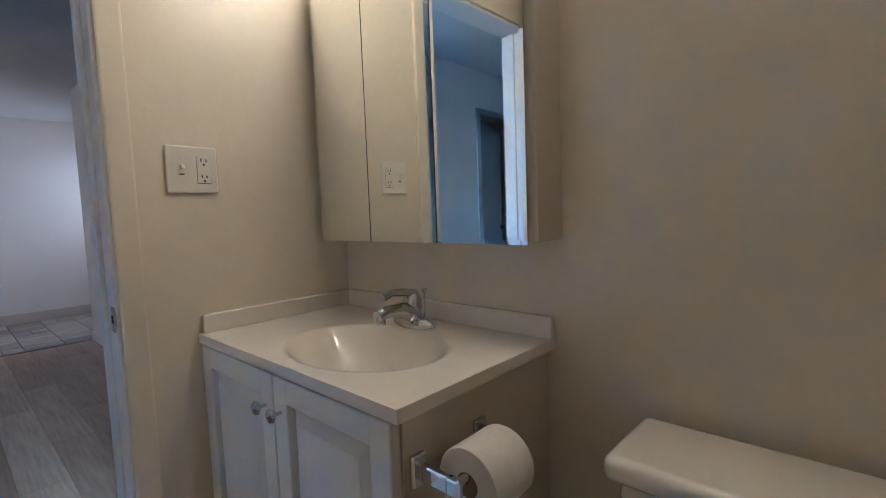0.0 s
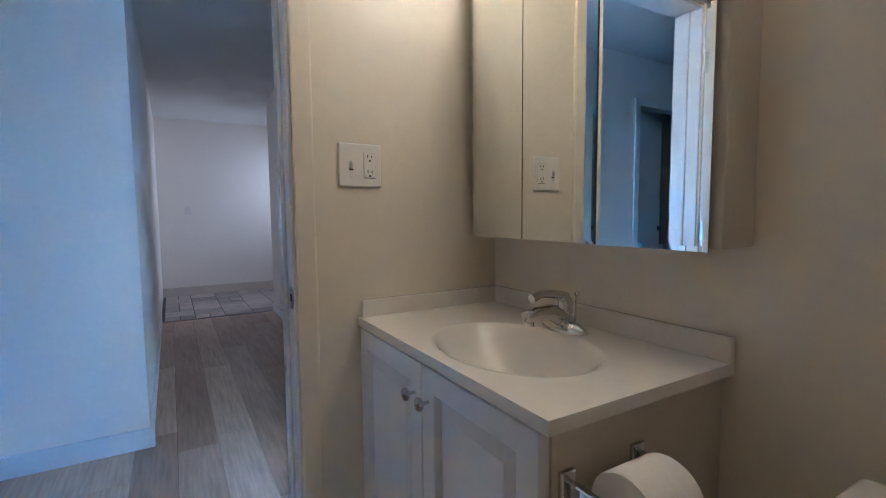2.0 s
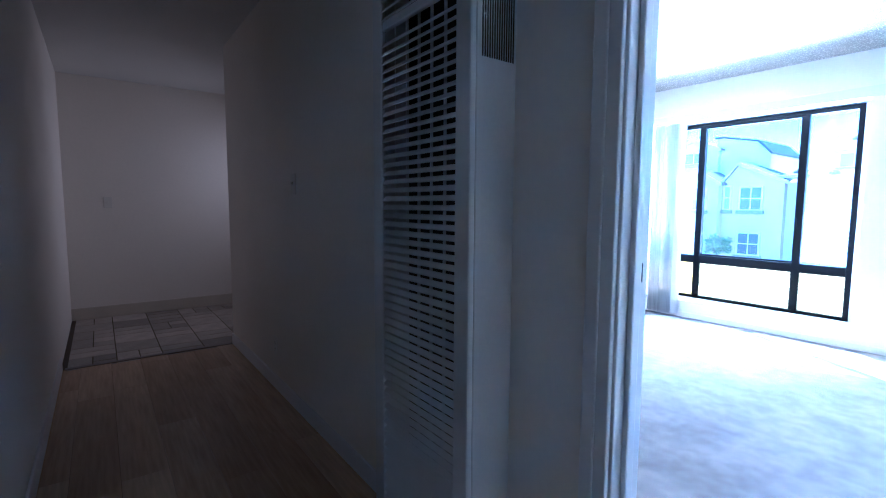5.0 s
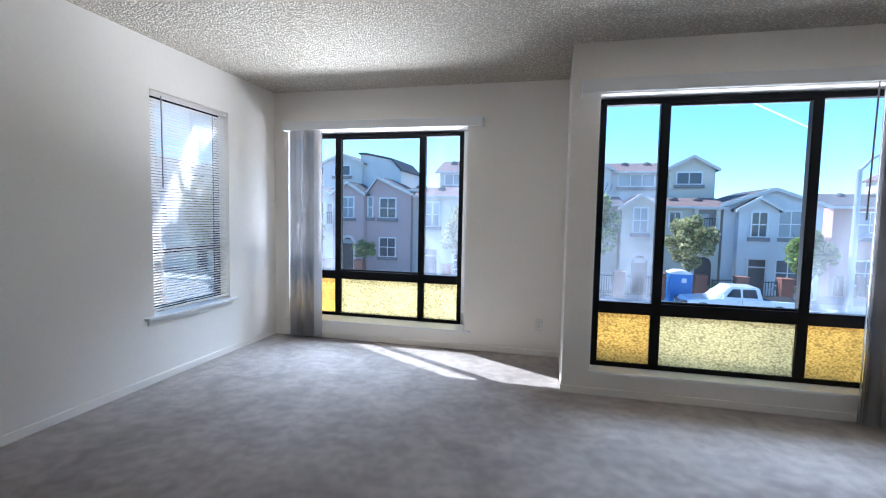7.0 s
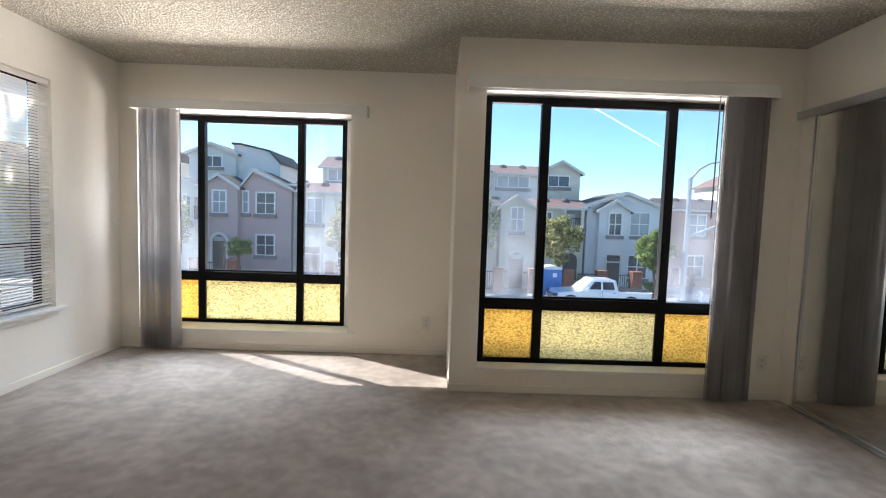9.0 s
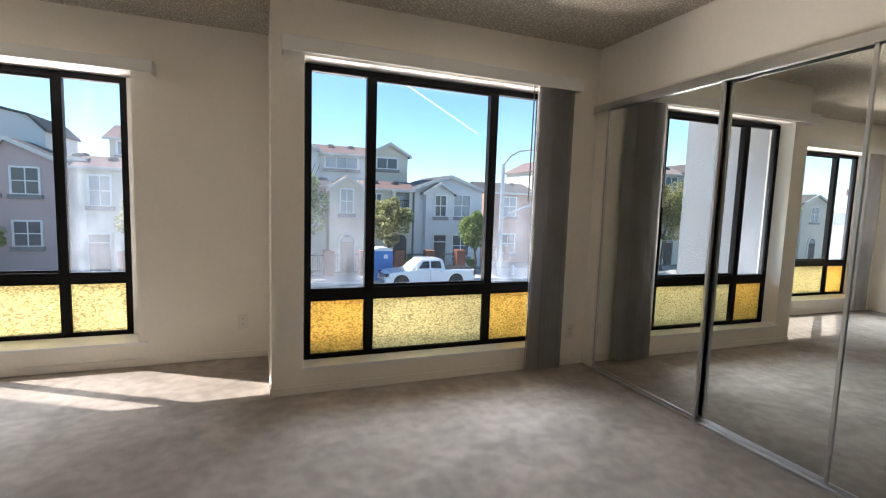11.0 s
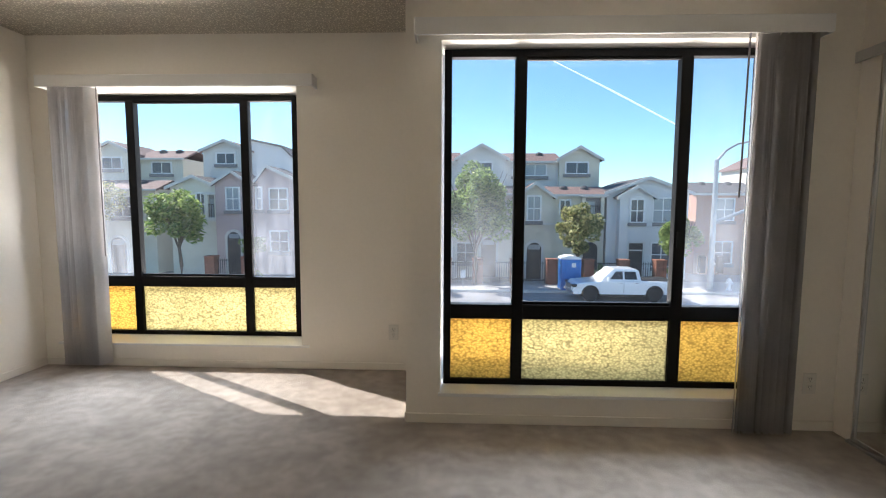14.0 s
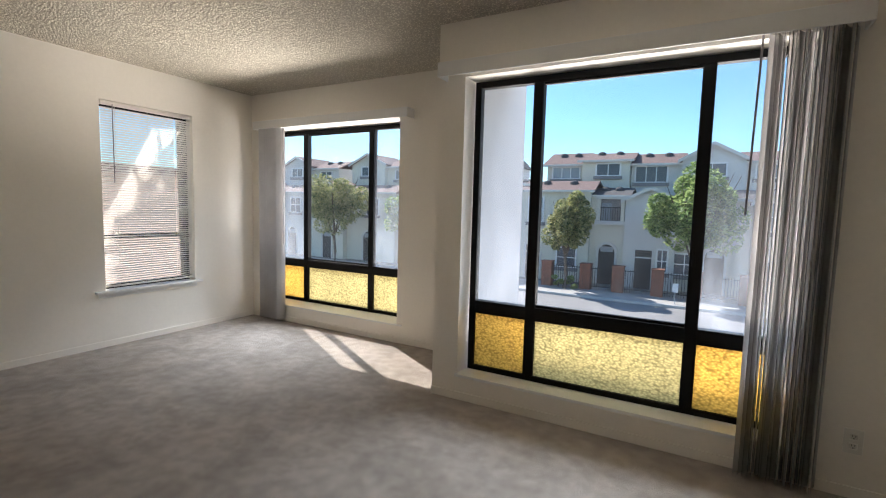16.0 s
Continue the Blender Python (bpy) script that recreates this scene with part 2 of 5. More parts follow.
WHITE = material("white wall paint", (0.85, 0.80, 0.715), 0.5, vary=0.025, scale=1.2, grain=40, bump=0.05, bump_scale=150, spec=0.35)
TRIM = material("white gloss trim paint", (0.80, 0.79, 0.77), 0.32, vary=0.02, scale=3, bump=0.02)
POPCORN = popcorn_material()
FLAT_CEILING = material("flat ceiling paint", (0.70, 0.69, 0.66), 0.85, vary=0.03, scale=1, bump=0.15, bump_scale=60)
BATH = material("cream bathroom paint", (0.72, 0.66, 0.52), 0.36, vary=0.03, scale=1.5, grain=30, bump=0.05, bump_scale=60)
CARPET = carpet_material()
PLANK = plank_material()
GROUT = material("dark joint", (0.06, 0.05, 0.045), 0.8)
TILE = material("vinyl tile", (0.44, 0.385, 0.33), 0.4, vary=0.2, scale=8, grain=60, random=0.5)
BATH_FLOOR = material("pale vinyl", (0.5, 0.47, 0.43), 0.4, vary=0.1)
BLACK = material("black anodised aluminium", (0.006, 0.006, 0.0065), 0.6, vary=0.15, scale=10, spec=0.15)
CLEAR = clear_glass("clear window glass", (0.975, 0.985, 0.985), 0.005)
HAZY = clear_glass("hazy window glass", (0.955, 0.97, 0.98), 0.075)
AMBER = amber_glass("pale amber glass", (0.60, 0.54, 0.345))
AMBER_DEEP = amber_glass("deep amber glass", (0.66, 0.50, 0.21))
MIRROR = material("silvered mirror", (0.80, 0.82, 0.80), 0.0, 1.0, vary=0)
CHROME = material("polished chrome", (0.62, 0.62, 0.63), 0.05, 1.0, vary=0.03)
ALU = material("satin aluminium", (0.62, 0.62, 0.62), 0.3, 1.0, vary=0.05, stretch=(1, 1, 0.05))
MARBLE = material("cultured marble", (0.80, 0.76, 0.68), 0.17, vary=0.03, scale=3, grain=25, coat=0.3)
CABINET = material("white cabinet lacquer", (0.76, 0.75, 0.74), 0.38, vary=0.02)
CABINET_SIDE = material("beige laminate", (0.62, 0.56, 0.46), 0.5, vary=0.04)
PORCELAIN = material("bone porcelain", (0.74, 0.70, 0.62), 0.12, vary=0.02, coat=0.4)
PAPER = material("tissue paper", (0.82, 0.79, 0.75), 0.95, vary=0.04, scale=30, bump=0.06, bump_scale=90, spec=0.1)
CARDBOARD = material("brown cardboard", (0.2, 0.14, 0.09), 0.9)
PLASTIC = material("ivory plastic", (0.76, 0.73, 0.66), 0.35, vary=0.02)
DARK = material("dark slot", (0.015, 0.014, 0.013), 0.7)
HEATER = material("beige enamel", (0.74, 0.72, 0.68), 0.4, vary=0.03, bump=0.03)
VANE = translucent("vinyl blind vane", (0.70, 0.675, 0.655), 0.06, 0.10)
SLAT = translucent("white blind slat", (0.86, 0.82, 0.76), 0.38, 0.35)
OPAL = material("frosted lamp glass", (0.78, 0.74, 0.66), 0.35, vary=0.05)
BRASS = material("brushed nickel", (0.55, 0.53, 0.5), 0.35, 1.0, vary=0.05)
BULB = emitter("warm globe bulb", (1.0, 0.53, 0.185), 3.6)
# white stucco darkened to grey-blue: its shade is put into the base colour
STUCCO_SHADED = material("shade-toned white stucco", (0.28, 0.29, 0.315), 0.85, vary=0.04, scale=2, bump=0.3, bump_scale=90)
ASPHALT = material("worn asphalt", (0.28, 0.27, 0.265), 0.9, vary=0.15, scale=0.4, grain=8)
PAVING = material("concrete pavement", (0.42, 0.40, 0.38), 0.9, vary=0.12, scale=0.7, grain=9, random=0.15)
BRICK = material("red brick", (0.30, 0.12, 0.075), 0.85, vary=0.2, scale=4, grain=14)
IRON = material("black iron railing", (0.02, 0.02, 0.022), 0.5)
BARK = material("bark", (0.16, 0.12, 0.09), 0.9, vary=0.3, scale=6, grain=30, bump=0.5, bump_scale=20)
LEAF = leaf_material("green leaves", (0.05, 0.12, 0.022), (0.54, 0.64, 0.25))
LEAF_RUST = leaf_material("rusty green leaves", (0.07, 0.12, 0.03), (0.66, 0.60, 0.28))
LEAF_BRIGHT = leaf_material("bright green leaves", (0.08, 0.17, 0.03), (0.50, 0.58, 0.20))


def stucco(name, c):
    return material(name, c, 0.85, vary=0.05, scale=0.8, grain=12)


S_BEIGE, S_WHITE, S_MAUVE, S_GREY, S_CREAM, S_ROSE = (stucco("beige stucco", (0.66, 0.61, 0.51)), stucco("white stucco", (0.70, 0.69, 0.68)),
    stucco("mauve stucco", (0.52, 0.40, 0.385)), stucco("grey stucco", (0.66, 0.64, 0.61)), stucco("cream stucco", (0.70, 0.66, 0.56)),
    stucco("rose stucco", (0.50, 0.30, 0.23)))
ROOF_RED = material("faded red shingle", (0.22, 0.145, 0.125), 0.9, vary=0.15, scale=1.5, grain=12)
ROOF_DARK = material("dark shingle", (0.10, 0.095, 0.095), 0.9, vary=0.15, scale=1.5, grain=12)
FAR_TRIM = material("white house trim", (0.64, 0.62, 0.59), 0.6, vary=0.03)
SILL_SHADE_GREY = material("grey trim and recess shade", (0.24, 0.22, 0.22), 0.7, vary=0.05)
WINDOW_TRIM = material("white window trim", (0.80, 0.79, 0.78), 0.5, vary=0.03)
FAR_GLASS = material("dark window glass", (0.10, 0.11, 0.13), 0.08, vary=0.1, scale=1.0, spec=0.4)
FAR_CURTAIN = material("pale curtained glass", (0.34, 0.37, 0.40), 0.12, vary=0.1, scale=1.0, spec=0.4)
DOOR_DARK = material("dark house door", (0.05, 0.046, 0.046), 0.6)
CAR_WHITE = material("white car paint", (0.78, 0.79, 0.80), 0.2, vary=0.01, coat=0.6)
RUBBER = material("tyre rubber", (0.02, 0.02, 0.02), 0.8)
CAR_GLASS = material("dark car glass", (0.02, 0.025, 0.03), 0.05, vary=0, spec=0.9)
TAIL = material("red lamp plastic", (0.45, 0.03, 0.02), 0.25)
BLUE = material("blue moulded plastic", (0.02, 0.17, 0.50), 0.45, vary=0.06)
WHITE_PLASTIC = material("white plastic", (0.7, 0.7, 0.7), 0.5)
GALV = material("galvanised steel", (0.42, 0.44, 0.46), 0.5, 0.6, vary=0.1)
# faint emission stands in for sunlight on the trail
CONTRAIL = emitter("glowing vapour", (0.75, 0.9, 1.0), 0.4)


# ---- building helpers ----
def box(bm, x0, x1, y0, y1, z0, z1, bevel=0.0, m=None, segments=2):
    vs = [bm.verts.new((x, y, z)) for x in (x0, x1) for y in (y0, y1) for z in (z0, z1)]
    q = [(0, 1, 3, 2), (4, 6, 7, 5), (0, 4, 5, 1), (2, 3, 7, 6), (0, 2, 6, 4), (1, 5, 7, 3)]
    fs = [bm.faces.new([vs[i] for i in f]) for f in q]
    if m is not None:
        bmesh.ops.transform(bm, matrix=m, verts=vs)
    if bevel:
        es = list({e for f in fs for e in f.edges})
        bmesh.ops.bevel(bm, geom=es, offset=bevel, segments=segments, affect="EDGES", profile=0.5)


def tube(bm, a, b, r0, r1=None, n=16, caps=True):
    """A round bar from a to b."""
    a, b = Vector(a), Vector(b)
    r1 = r0 if r1 is None else r1
    m = Matrix.Translation((a + b) / 2) @ (b - a).to_track_quat("Z", "Y").to_matrix().to_4x4()
    bmesh.ops.create_cone(bm, cap_ends=caps, segments=n, radius1=r0, radius2=r1, depth=(b - a).length, matrix=m)


def bent(bm, points, radii, n=12):
    """A tube along a line of points."""
    rings = []
    for i, p in enumerate(points):
        d = Vector(points[min(i + 1, len(points) - 1)]) - Vector(points[max(i - 1, 0)])
        q = d.to_track_quat("Z", "Y").to_matrix()
        r = radii[i] if isinstance(radii, (list, tuple)) else radii
        rings.append([bm.verts.new(Vector(p) + q @ Vector((r * math.cos(2 * math.pi * k / n), r * math.sin(2 * math.pi * k / n), 0))) for k in range(n)])
    for u, v in zip(rings, rings[1:]):
        for k in range(n):
            bm.faces.new((u[k], u[(k + 1) % n], v[(k + 1) % n], v[k]))
    bm.faces.new(rings[0][::-1])
    bm.faces.new(rings[-1])


def lathe(bm, profile, centre=(0, 0, 0), n=32, turn=None, sx=1.0, sy=1.0):
    """A body of revolution from (radius, height) pairs."""
    rings, made = [], []
    for r, h in profile:
        ring = [bm.verts.new((max(r, 1e-4) * sx * math.cos(2 * math.pi * k / n), max(r, 1e-4) * sy * math.sin(2 * math.pi * k / n), h)) for k in range(n)]
        rings.append(ring)
        made += ring
    for u, v in zip(rings, rings[1:]):
        for k in range(n):
            bm.faces.new((u[k], u[(k + 1) % n], v[(k + 1) % n], v[k]))
    bm.faces.new(rings[0][::-1])
    bm.faces.new(rings[-1])
    m = Matrix.Translation(centre)
    if turn is not None:
        m = m @ turn
    bmesh.ops.transform(bm, matrix=m, verts=made)


def prism(bm, outline, y0, y1, m=None):
    """An outline of (x, z) pairs pushed from y0 to y1."""
    a = [bm.verts.new((x, y0, z)) for x, z in outline]
    b = [bm.verts.new((x, y1, z)) for x, z in outline]
    bm.faces.new(a)
    bm.faces.new(b[::-1])
    for i in range(len(a)):
        j = (i + 1) % len(a)
        bm.faces.new((a[i], b[i], b[j], a[j]))
    if m is not None:
        bmesh.ops.transform(bm, matrix=m, verts=a + b)


def thing(name, at, label, category, group=""):
    ob = new(name)
    ob.location = at
    return tagged(ob, label, category, group)


def part(name, bm, mat, parent=None, label="", smooth=False):
    me = bpy.data.meshes.new(name)
    bmesh.ops.recalc_face_normals(bm, faces=bm.faces)
    bm.to_mesh(me)
    bm.free()
    me.materials.append(mat)
    if smooth:
        me.shade_smooth()
        me.set_sharp_from_angle(angle=radians(40))
    ob = new(name, me)
    if parent is not None:
        ob.parent = parent
        top = parent
        back = Matrix.Translation(-top.location) if top.parent is None else Matrix.Translation(-top.parent.location)
        ob.matrix_parent_inverse = back if top.parent is None else Matrix()
    if label:
        ob["label"] = label
    return ob


def boxes(name, rows, mat, parent=None, label="", bevel=0.0):
    bm = bmesh.new()
    for r in rows:
        box(bm, *r, bevel=bevel)
    return part(name, bm, mat, parent, label)


def structure(name, rows, mat, label, category, bevel=0.0):
    return tagged(boxes(name, rows, mat, bevel=bevel), label, category, kind="structure")


# ---- plan ----
H = 2.455
XL, XM = -4.615, 0.621          # bedroom: wall with blinds, closet mirrors
YH, YB = 1.045, 1.145         # hall face and bedroom face of the wall between them
YW1, YP = 5.225, 4.383         # inner faces of the two window walls
XP = -1.734                    # the return between them
G1, G2 = 5.455, 4.51          # window planes
XS = -1.32                    # bathroom side wall
YV = 0.965                    # bathroom back wall
XE = 1.30                     # back of closet, end of bathroom

# floors
structure("floor_carpet", [(XL - 0.15, XE, YH + 0.05, 5.53, -0.12, 0.0)], CARPET, "beige cut-pile carpet with trodden patches", "floor")
floor_hall = structure("floor_hall", [(-5.78, XS - 0.06, -4.0, YH + 0.05, -0.12, -0.004)], GROUT, "brown wood-look plank floor of the hall", "floor")
structure("floor_bathroom", [(XS - 0.06, XE, -1.6, YH + 0.05, -0.12, 0.0)], BATH_FLOOR, "pale vinyl bathroom floor", "floor")
floor_kitchen = structure("floor_kitchen", [(-8.5, -5.78, -1.5, 2.2, -0.12, -0.004)], GROUT, "grey and brown random vinyl tile floor", "floor")
structure("threshold", [(-5.81, -5.77, -0.083, YH, -0.01, 0.006)], SILL_SHADE_GREY, "thin dark strip between two floors", "threshold")
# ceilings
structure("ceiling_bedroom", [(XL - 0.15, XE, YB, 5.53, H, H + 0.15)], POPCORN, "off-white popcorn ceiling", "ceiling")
structure("ceiling_hall", [(-8.5, XE, -4.0, YB, H, H + 0.15), (-8.5, -5.78, YB, 2.2, H, H + 0.15)], FLAT_CEILING, "flat painted ceiling of hall and bathroom", "ceiling")
# bedroom walls
W1A, W1B, W2A, W2B = -4.46, -2.622, -1.543, 0.242
structure("wall_window_1", [(XL - 0.15, W1A, YW1, 5.53, 0, H), (W1A, W1B, YW1, 5.53, 0, 0.165), (W1A, W1B, YW1, 5.53, 2.085, H),
                            (W1B, XP, YW1, 5.53, 0, H)], WHITE, "white painted wall with a large black-framed window", "wall")
structure("wall_return", [(XP, -1.572, YP, 5.53, 0, H)], WHITE, "white painted return between two windows", "wall")
structure("wall_return_outside", [(-1.572, -1.552, 4.62, 5.55, -3.6, 3.2)], STUCCO_SHADED, "white stucco face of the return outside, coloured as shaded", "wall")
structure("wall_window_2", [(-1.572, W2A, YP, 4.62, 0, H), (W2A, W2B, YP, 4.62, 0, 0.165), (W2A, W2B, YP, 4.62, 2.108, H),
                            (W2B, XE, YP, 4.62, 0, H)], WHITE, "white painted wall with a large black-framed window", "wall")
structure("wall_blinds", [(XL - 0.15, XL, YB, 3.72, 0, H), (XL - 0.15, XL, 3.72, 4.53, 0, 0.49), (XL - 0.15, XL, 3.72, 4.53, 2.11, H),
                          (XL - 0.15, XL, 4.53, YW1, 0, H)], WHITE, "white painted wall with a blind-covered window", "wall")
structure("wall_hall_bedroom", [(-5.78, -2.16, YH, YB, 0, H), (-2.16, -1.42, YH, YB, 2.05, H), (-1.42, XS, YH, YB, 0, H)],
          WHITE, "white painted wall with the bedroom doorway", "wall")
structure("wall_bath_back", [(XS, XE, YV, YB, 0, H)], BATH, "cream painted wall behind the vanity", "wall")
structure("wall_closet", [(XM + 0.012, XM + 0.10, YB, YP, 2.03, H), (XM, XM + 0.10, YB, 1.62, 0, 2.03), (XM + 0.012, XM + 0.10, 4.262, YP, 0, 2.03)], WHITE, "white painted wall round the closet doors", "wall")
structure("wall_closet_back", [(XE, XE + 0.1, -1.6, YP, 0, H)], WHITE, "plain closet back wall", "wall")
# hall, bathroom, kitchen
structure("wall_bath_side", [(XS - 0.12, XS, 0.319, YH, 0, H), (XS - 0.12, XS, -0.405, 0.319, 2.05, H), (XS - 0.12, XS, -4.0, -0.405, 0, H)], BATH, "cream painted bathroom wall with its doorway", "wall")
structure("wall_hall_side", [(-2.86, -2.74, -1.86, -0.105, 0, H), (-2.86, -2.74, -2.72, -1.86, 2.05, H), (-2.86, -2.74, -4.0, -2.72, 0, H)], WHITE, "white painted hall wall with a doorway", "wall")
structure("wall_hall_south", [(-8.5, -2.86, -0.2, -0.105, 0, H)], WHITE, "white painted hall wall", "wall")
structure("wall_kitchen", [(-7.65, -7.55, -4.0, 2.3, -0.12, H), (-8.5, -5.68, 2.2, 2.3, -0.12, H), (-5.78, -5.68, YB, 2.2, -0.12, H)], WHITE, "white painted kitchen wall", "wall")
structure("wall_south", [(-8.5, XE, -4.1, -4.0, -0.12, H), (XS, XE, -1.7, -1.6, 0, H)], WHITE, "plain closing wall", "wall")
structure("wall_room_west", [(-4.0, -2.86, -3.1, -3.0, 0, H), (-4.1, -4.0, -3.1, -0.2, 0, H)], WHITE, "plain wall of the dim room behind the hall door", "wall")
structure("roof_slab", [(-8.7, XE + 0.2, -4.2, YW1 - 0.7, H + 0.16, H + 0.3)], STUCCO_SHADED, "flat roof slab", "roof")
structure("storey_below", [(XL - 0.15, -1.572, 4.0, 5.52, -3.5, -0.13), (-1.572, XE + 0.1, 4.0, 4.615, -3.5, -0.13)], STUCCO_SHADED, "white stucco lower storey", "wall")
# baseboards
structure("baseboard_bedroom", [(XL, XL + 0.010, YB, YW1, 0, 0.055), (XL, XP, YW1 - 0.010, YW1, 0, 0.055), (XP - 0.010, XP, YP, YW1, 0, 0.055),
                                (XP, XM + 0.04, YP - 0.010, YP, 0, 0.055)], WHITE, "low painted baseboard along the carpet", "baseboard", 0.003)
structure("baseboard_hall", [(-2.74, -2.726, -1.80, -0.105, 0, 0.10), (-2.76, -2.726, -0.105, -0.085, 0, 0.10), (-5.78, -2.76, -0.105, -0.093, 0, 0.10),
                             (-5.78, -2.96, YH - 0.012, YH, 0, 0.09), (-2.455, -2.23, YH - 0.012, YH, 0, 0.09)], TRIM, "white painted baseboard of the hall", "baseboard", 0.003)


structure("baseboard_kitchen", [(-7.55, -7.535, -0.105, 2.2, 0, 0.12)], CABINET_SIDE, "tan kitchen baseboard", "baseboard", 0.003)


# doorway trim: casing, jambs, stops
def casing(name, rows, label):
    return structure(name, rows, TRIM, label, "door trim", 0.004)


casing("trim_bath_door", [(XS - 0.125, XS + 0.004, 0.302, 0.319, 0, 2.05), (XS - 0.085, XS - 0.05, 0.290, 0.303, 0, 2.04), (XS - 0.136, XS - 0.12, 0.313, 0.374, 0, 2.11),
                          (XS - 0.125, XS + 0.004, -0.405, -0.388, 0, 2.05), (XS - 0.085, XS - 0.05, -0.389, -0.376, 0, 2.04), (XS - 0.136, XS - 0.12, -0.46, -0.399, 0, 2.11),
                          (XS - 0.125, XS + 0.004, -0.388, 0.302, 2.035, 2.05), (XS - 0.136, XS - 0.12, -0.46, 0.374, 2.05, 2.115)],
       "white painted jambs of the bathroom doorway")
structure("trim_bath_casing", [(XS, XS + 0.014, 0.310, 0.366, 0, 2.11), (XS, XS + 0.014, -0.452, -0.396, 0, 2.11), (XS, XS + 0.014, -0.452, 0.366, 2.05, 2.11)], BATH, "cream painted casing round the bathroom doorway", "door trim", 0.006)
casing("trim_bedroom_door", [(-2.160, -2.142, YH - 0.004, YB + 0.004, 0, 2.05), (-2.220, -2.150, YH - 0.016, YH, 0, 2.11), (-2.215, -2.180, YH - 0.022, YH - 0.016, 0, 2.11),
                             (-2.142, -2.128, YH + 0.028, YH + 0.058, 0, 2.04), (-2.220, -2.150, YB, YB + 0.014, 0, 2.11),
                             (-1.438, -1.42, YH - 0.004, YB + 0.004, 0, 2.05), (-2.142, -1.438, YH - 0.004, YB + 0.004, 2.034, 2.05),
                             (-2.220, -1.36, YH - 0.016, YH, 2.05, 2.115), (-2.220, -1.36, YB, YB + 0.014, 2.05, 2.115)], "white painted casing of the bedroom doorway")
casing("trim_hall_door", [(-2.865, -2.736, -1.877, -1.86, 0, 2.05), (-2.74, -2.726, -1.87, -1.81, 0, 2.11), (-2.865, -2.736, -2.72, -2.703, 0, 2.05),
                          (-2.74, -2.726, -2.77, -2.71, 0, 2.11), (-2.74, -2.726, -2.77, -1.81, 2.05, 2.11)], "white painted casing of a hall door")


def strike_plate(at, turn, label, mat, lip=False, hole=(0.005, 0.009)):
    t = thing("strike_plate", at, label, "door hardware")
    bm = bmesh.new()
    box(bm, -0.014, 0.014, -0.0012, 0.0012, -0.03, 0.03, 0.001)
    tube(bm, (0, -0.0015, 0.022), (0, 0.002, 0.022), 0.003, n=10)
    tube(bm, (0, -0.0015, -0.022), (0, 0.002, -0.022), 0.003, n=10)
    if lip:
        rim = [(0.010, -0.030), (0.022, -0.024), (0.027, -0.012), (0.028, 0.0), (0.027, 0.012), (0.022, 0.024), (0.010, 0.030)]
        prism(bm, rim, -0.0016, 0.001)
    p = part("plate", bm, mat, t)
    p.matrix_parent_inverse = Matrix()
    bm = bmesh.new()
    box(bm, 0.001 - hole[0], 0.001 + hole[0], -0.0024, 0.0, -hole[1], hole[1])
    p = part("latch_hole", bm, DARK, t, "dark latch hole")
    p.matrix_parent_inverse = Matrix()
    t.matrix_basis = pose(*at, 0, 0, turn)
    return t


strike_plate((XS - 0.008, 0.3002, 0.933), 0, "chrome strike plate on the bathroom door jamb", CHROME, True)
strike_plate((-2.1415, YB - 0.032, 1.042), 90, "painted strike plate with a dark latch hole on the door jamb", TRIM, False, (0.010, 0.021))


# ---- windows of the bedroom ----
def big_window(name, a, b, c1, c2, z0, zm, z1, y, deep, label):
    """Black aluminium window: three clear panes over three amber ones."""
    w = tagged(new(name), label, "window", kind="structure")
    f, d = 0.042, 0.055
    boxes("window_frame", [(a, a + f, y, y + d, z0, z1), (b - f, b, y, y + d, z0, z1), (a + f, b - f, y, y + d, z1 - f, z1), (a + f, b - f, y, y + d, z0, z0 + f)], BLACK, w, bevel=0.003)
    boxes("transom", [(a + f, b - f, y - 0.004, y + d + 0.004, zm - 0.043, zm + 0.043)], BLACK, w, bevel=0.004)
    for c in (c1, c2):
        boxes("mullion", [(c - 0.032, c + 0.032, y - 0.006, y + d - 0.003, z0 + f, z1 - f)], BLACK, w, bevel=0.004)
    # sliding sash edges and small catches
    boxes("sash_rail", [(c1 + 0.032, c2 - 0.032, y + 0.012, y + 0.035, zm + 0.043, zm + 0.06), (c1 + 0.032, c2 - 0.032, y + 0.012, y + 0.035, z1 - f - 0.014, z1 - f)], BLACK, w)
    boxes("catch", [(c2 - 0.02, c2 - 0.002, y - 0.022, y - 0.004, 1.0, 1.09)], BLACK, w, bevel=0.003)
    for i, (p, q) in enumerate(((a + f, c1 - 0.03), (c1 + 0.03, c2 - 0.03), (c2 + 0.03, b - f))):
        pane = boxes("pane", [(p, q, y + 0.022, y + 0.026, zm + 0.04, z1 - f + 0.002)], CLEAR if i == 1 else HAZY, w)
        pane.visible_shadow = False
        low = boxes("amber_pane", [(p, q, y + 0.020, y + 0.026, z0 + f - 0.002, zm - 0.04)], AMBER_DEEP if i in deep else AMBER, w, "hammered amber glass")
    return w


big_window("window_1", -4.452, -2.702, -4.025, -3.118, 0.170, 0.618, 2.078, G1, (0,), "large black aluminium window with amber lower panes")
big_window("window_2", -1.529, 0.236, -1.099, -0.190, 0.170, 0.617, 2.101, G2, (0, 2), "large black aluminium window with amber lower panes")
structure("window_filler", [(-2.702, W1B - 0.001, G1 + 0.006, G1 + 0.05, 0.170, 2.084)], TRIM, "white strip beside the window frame", "window trim")
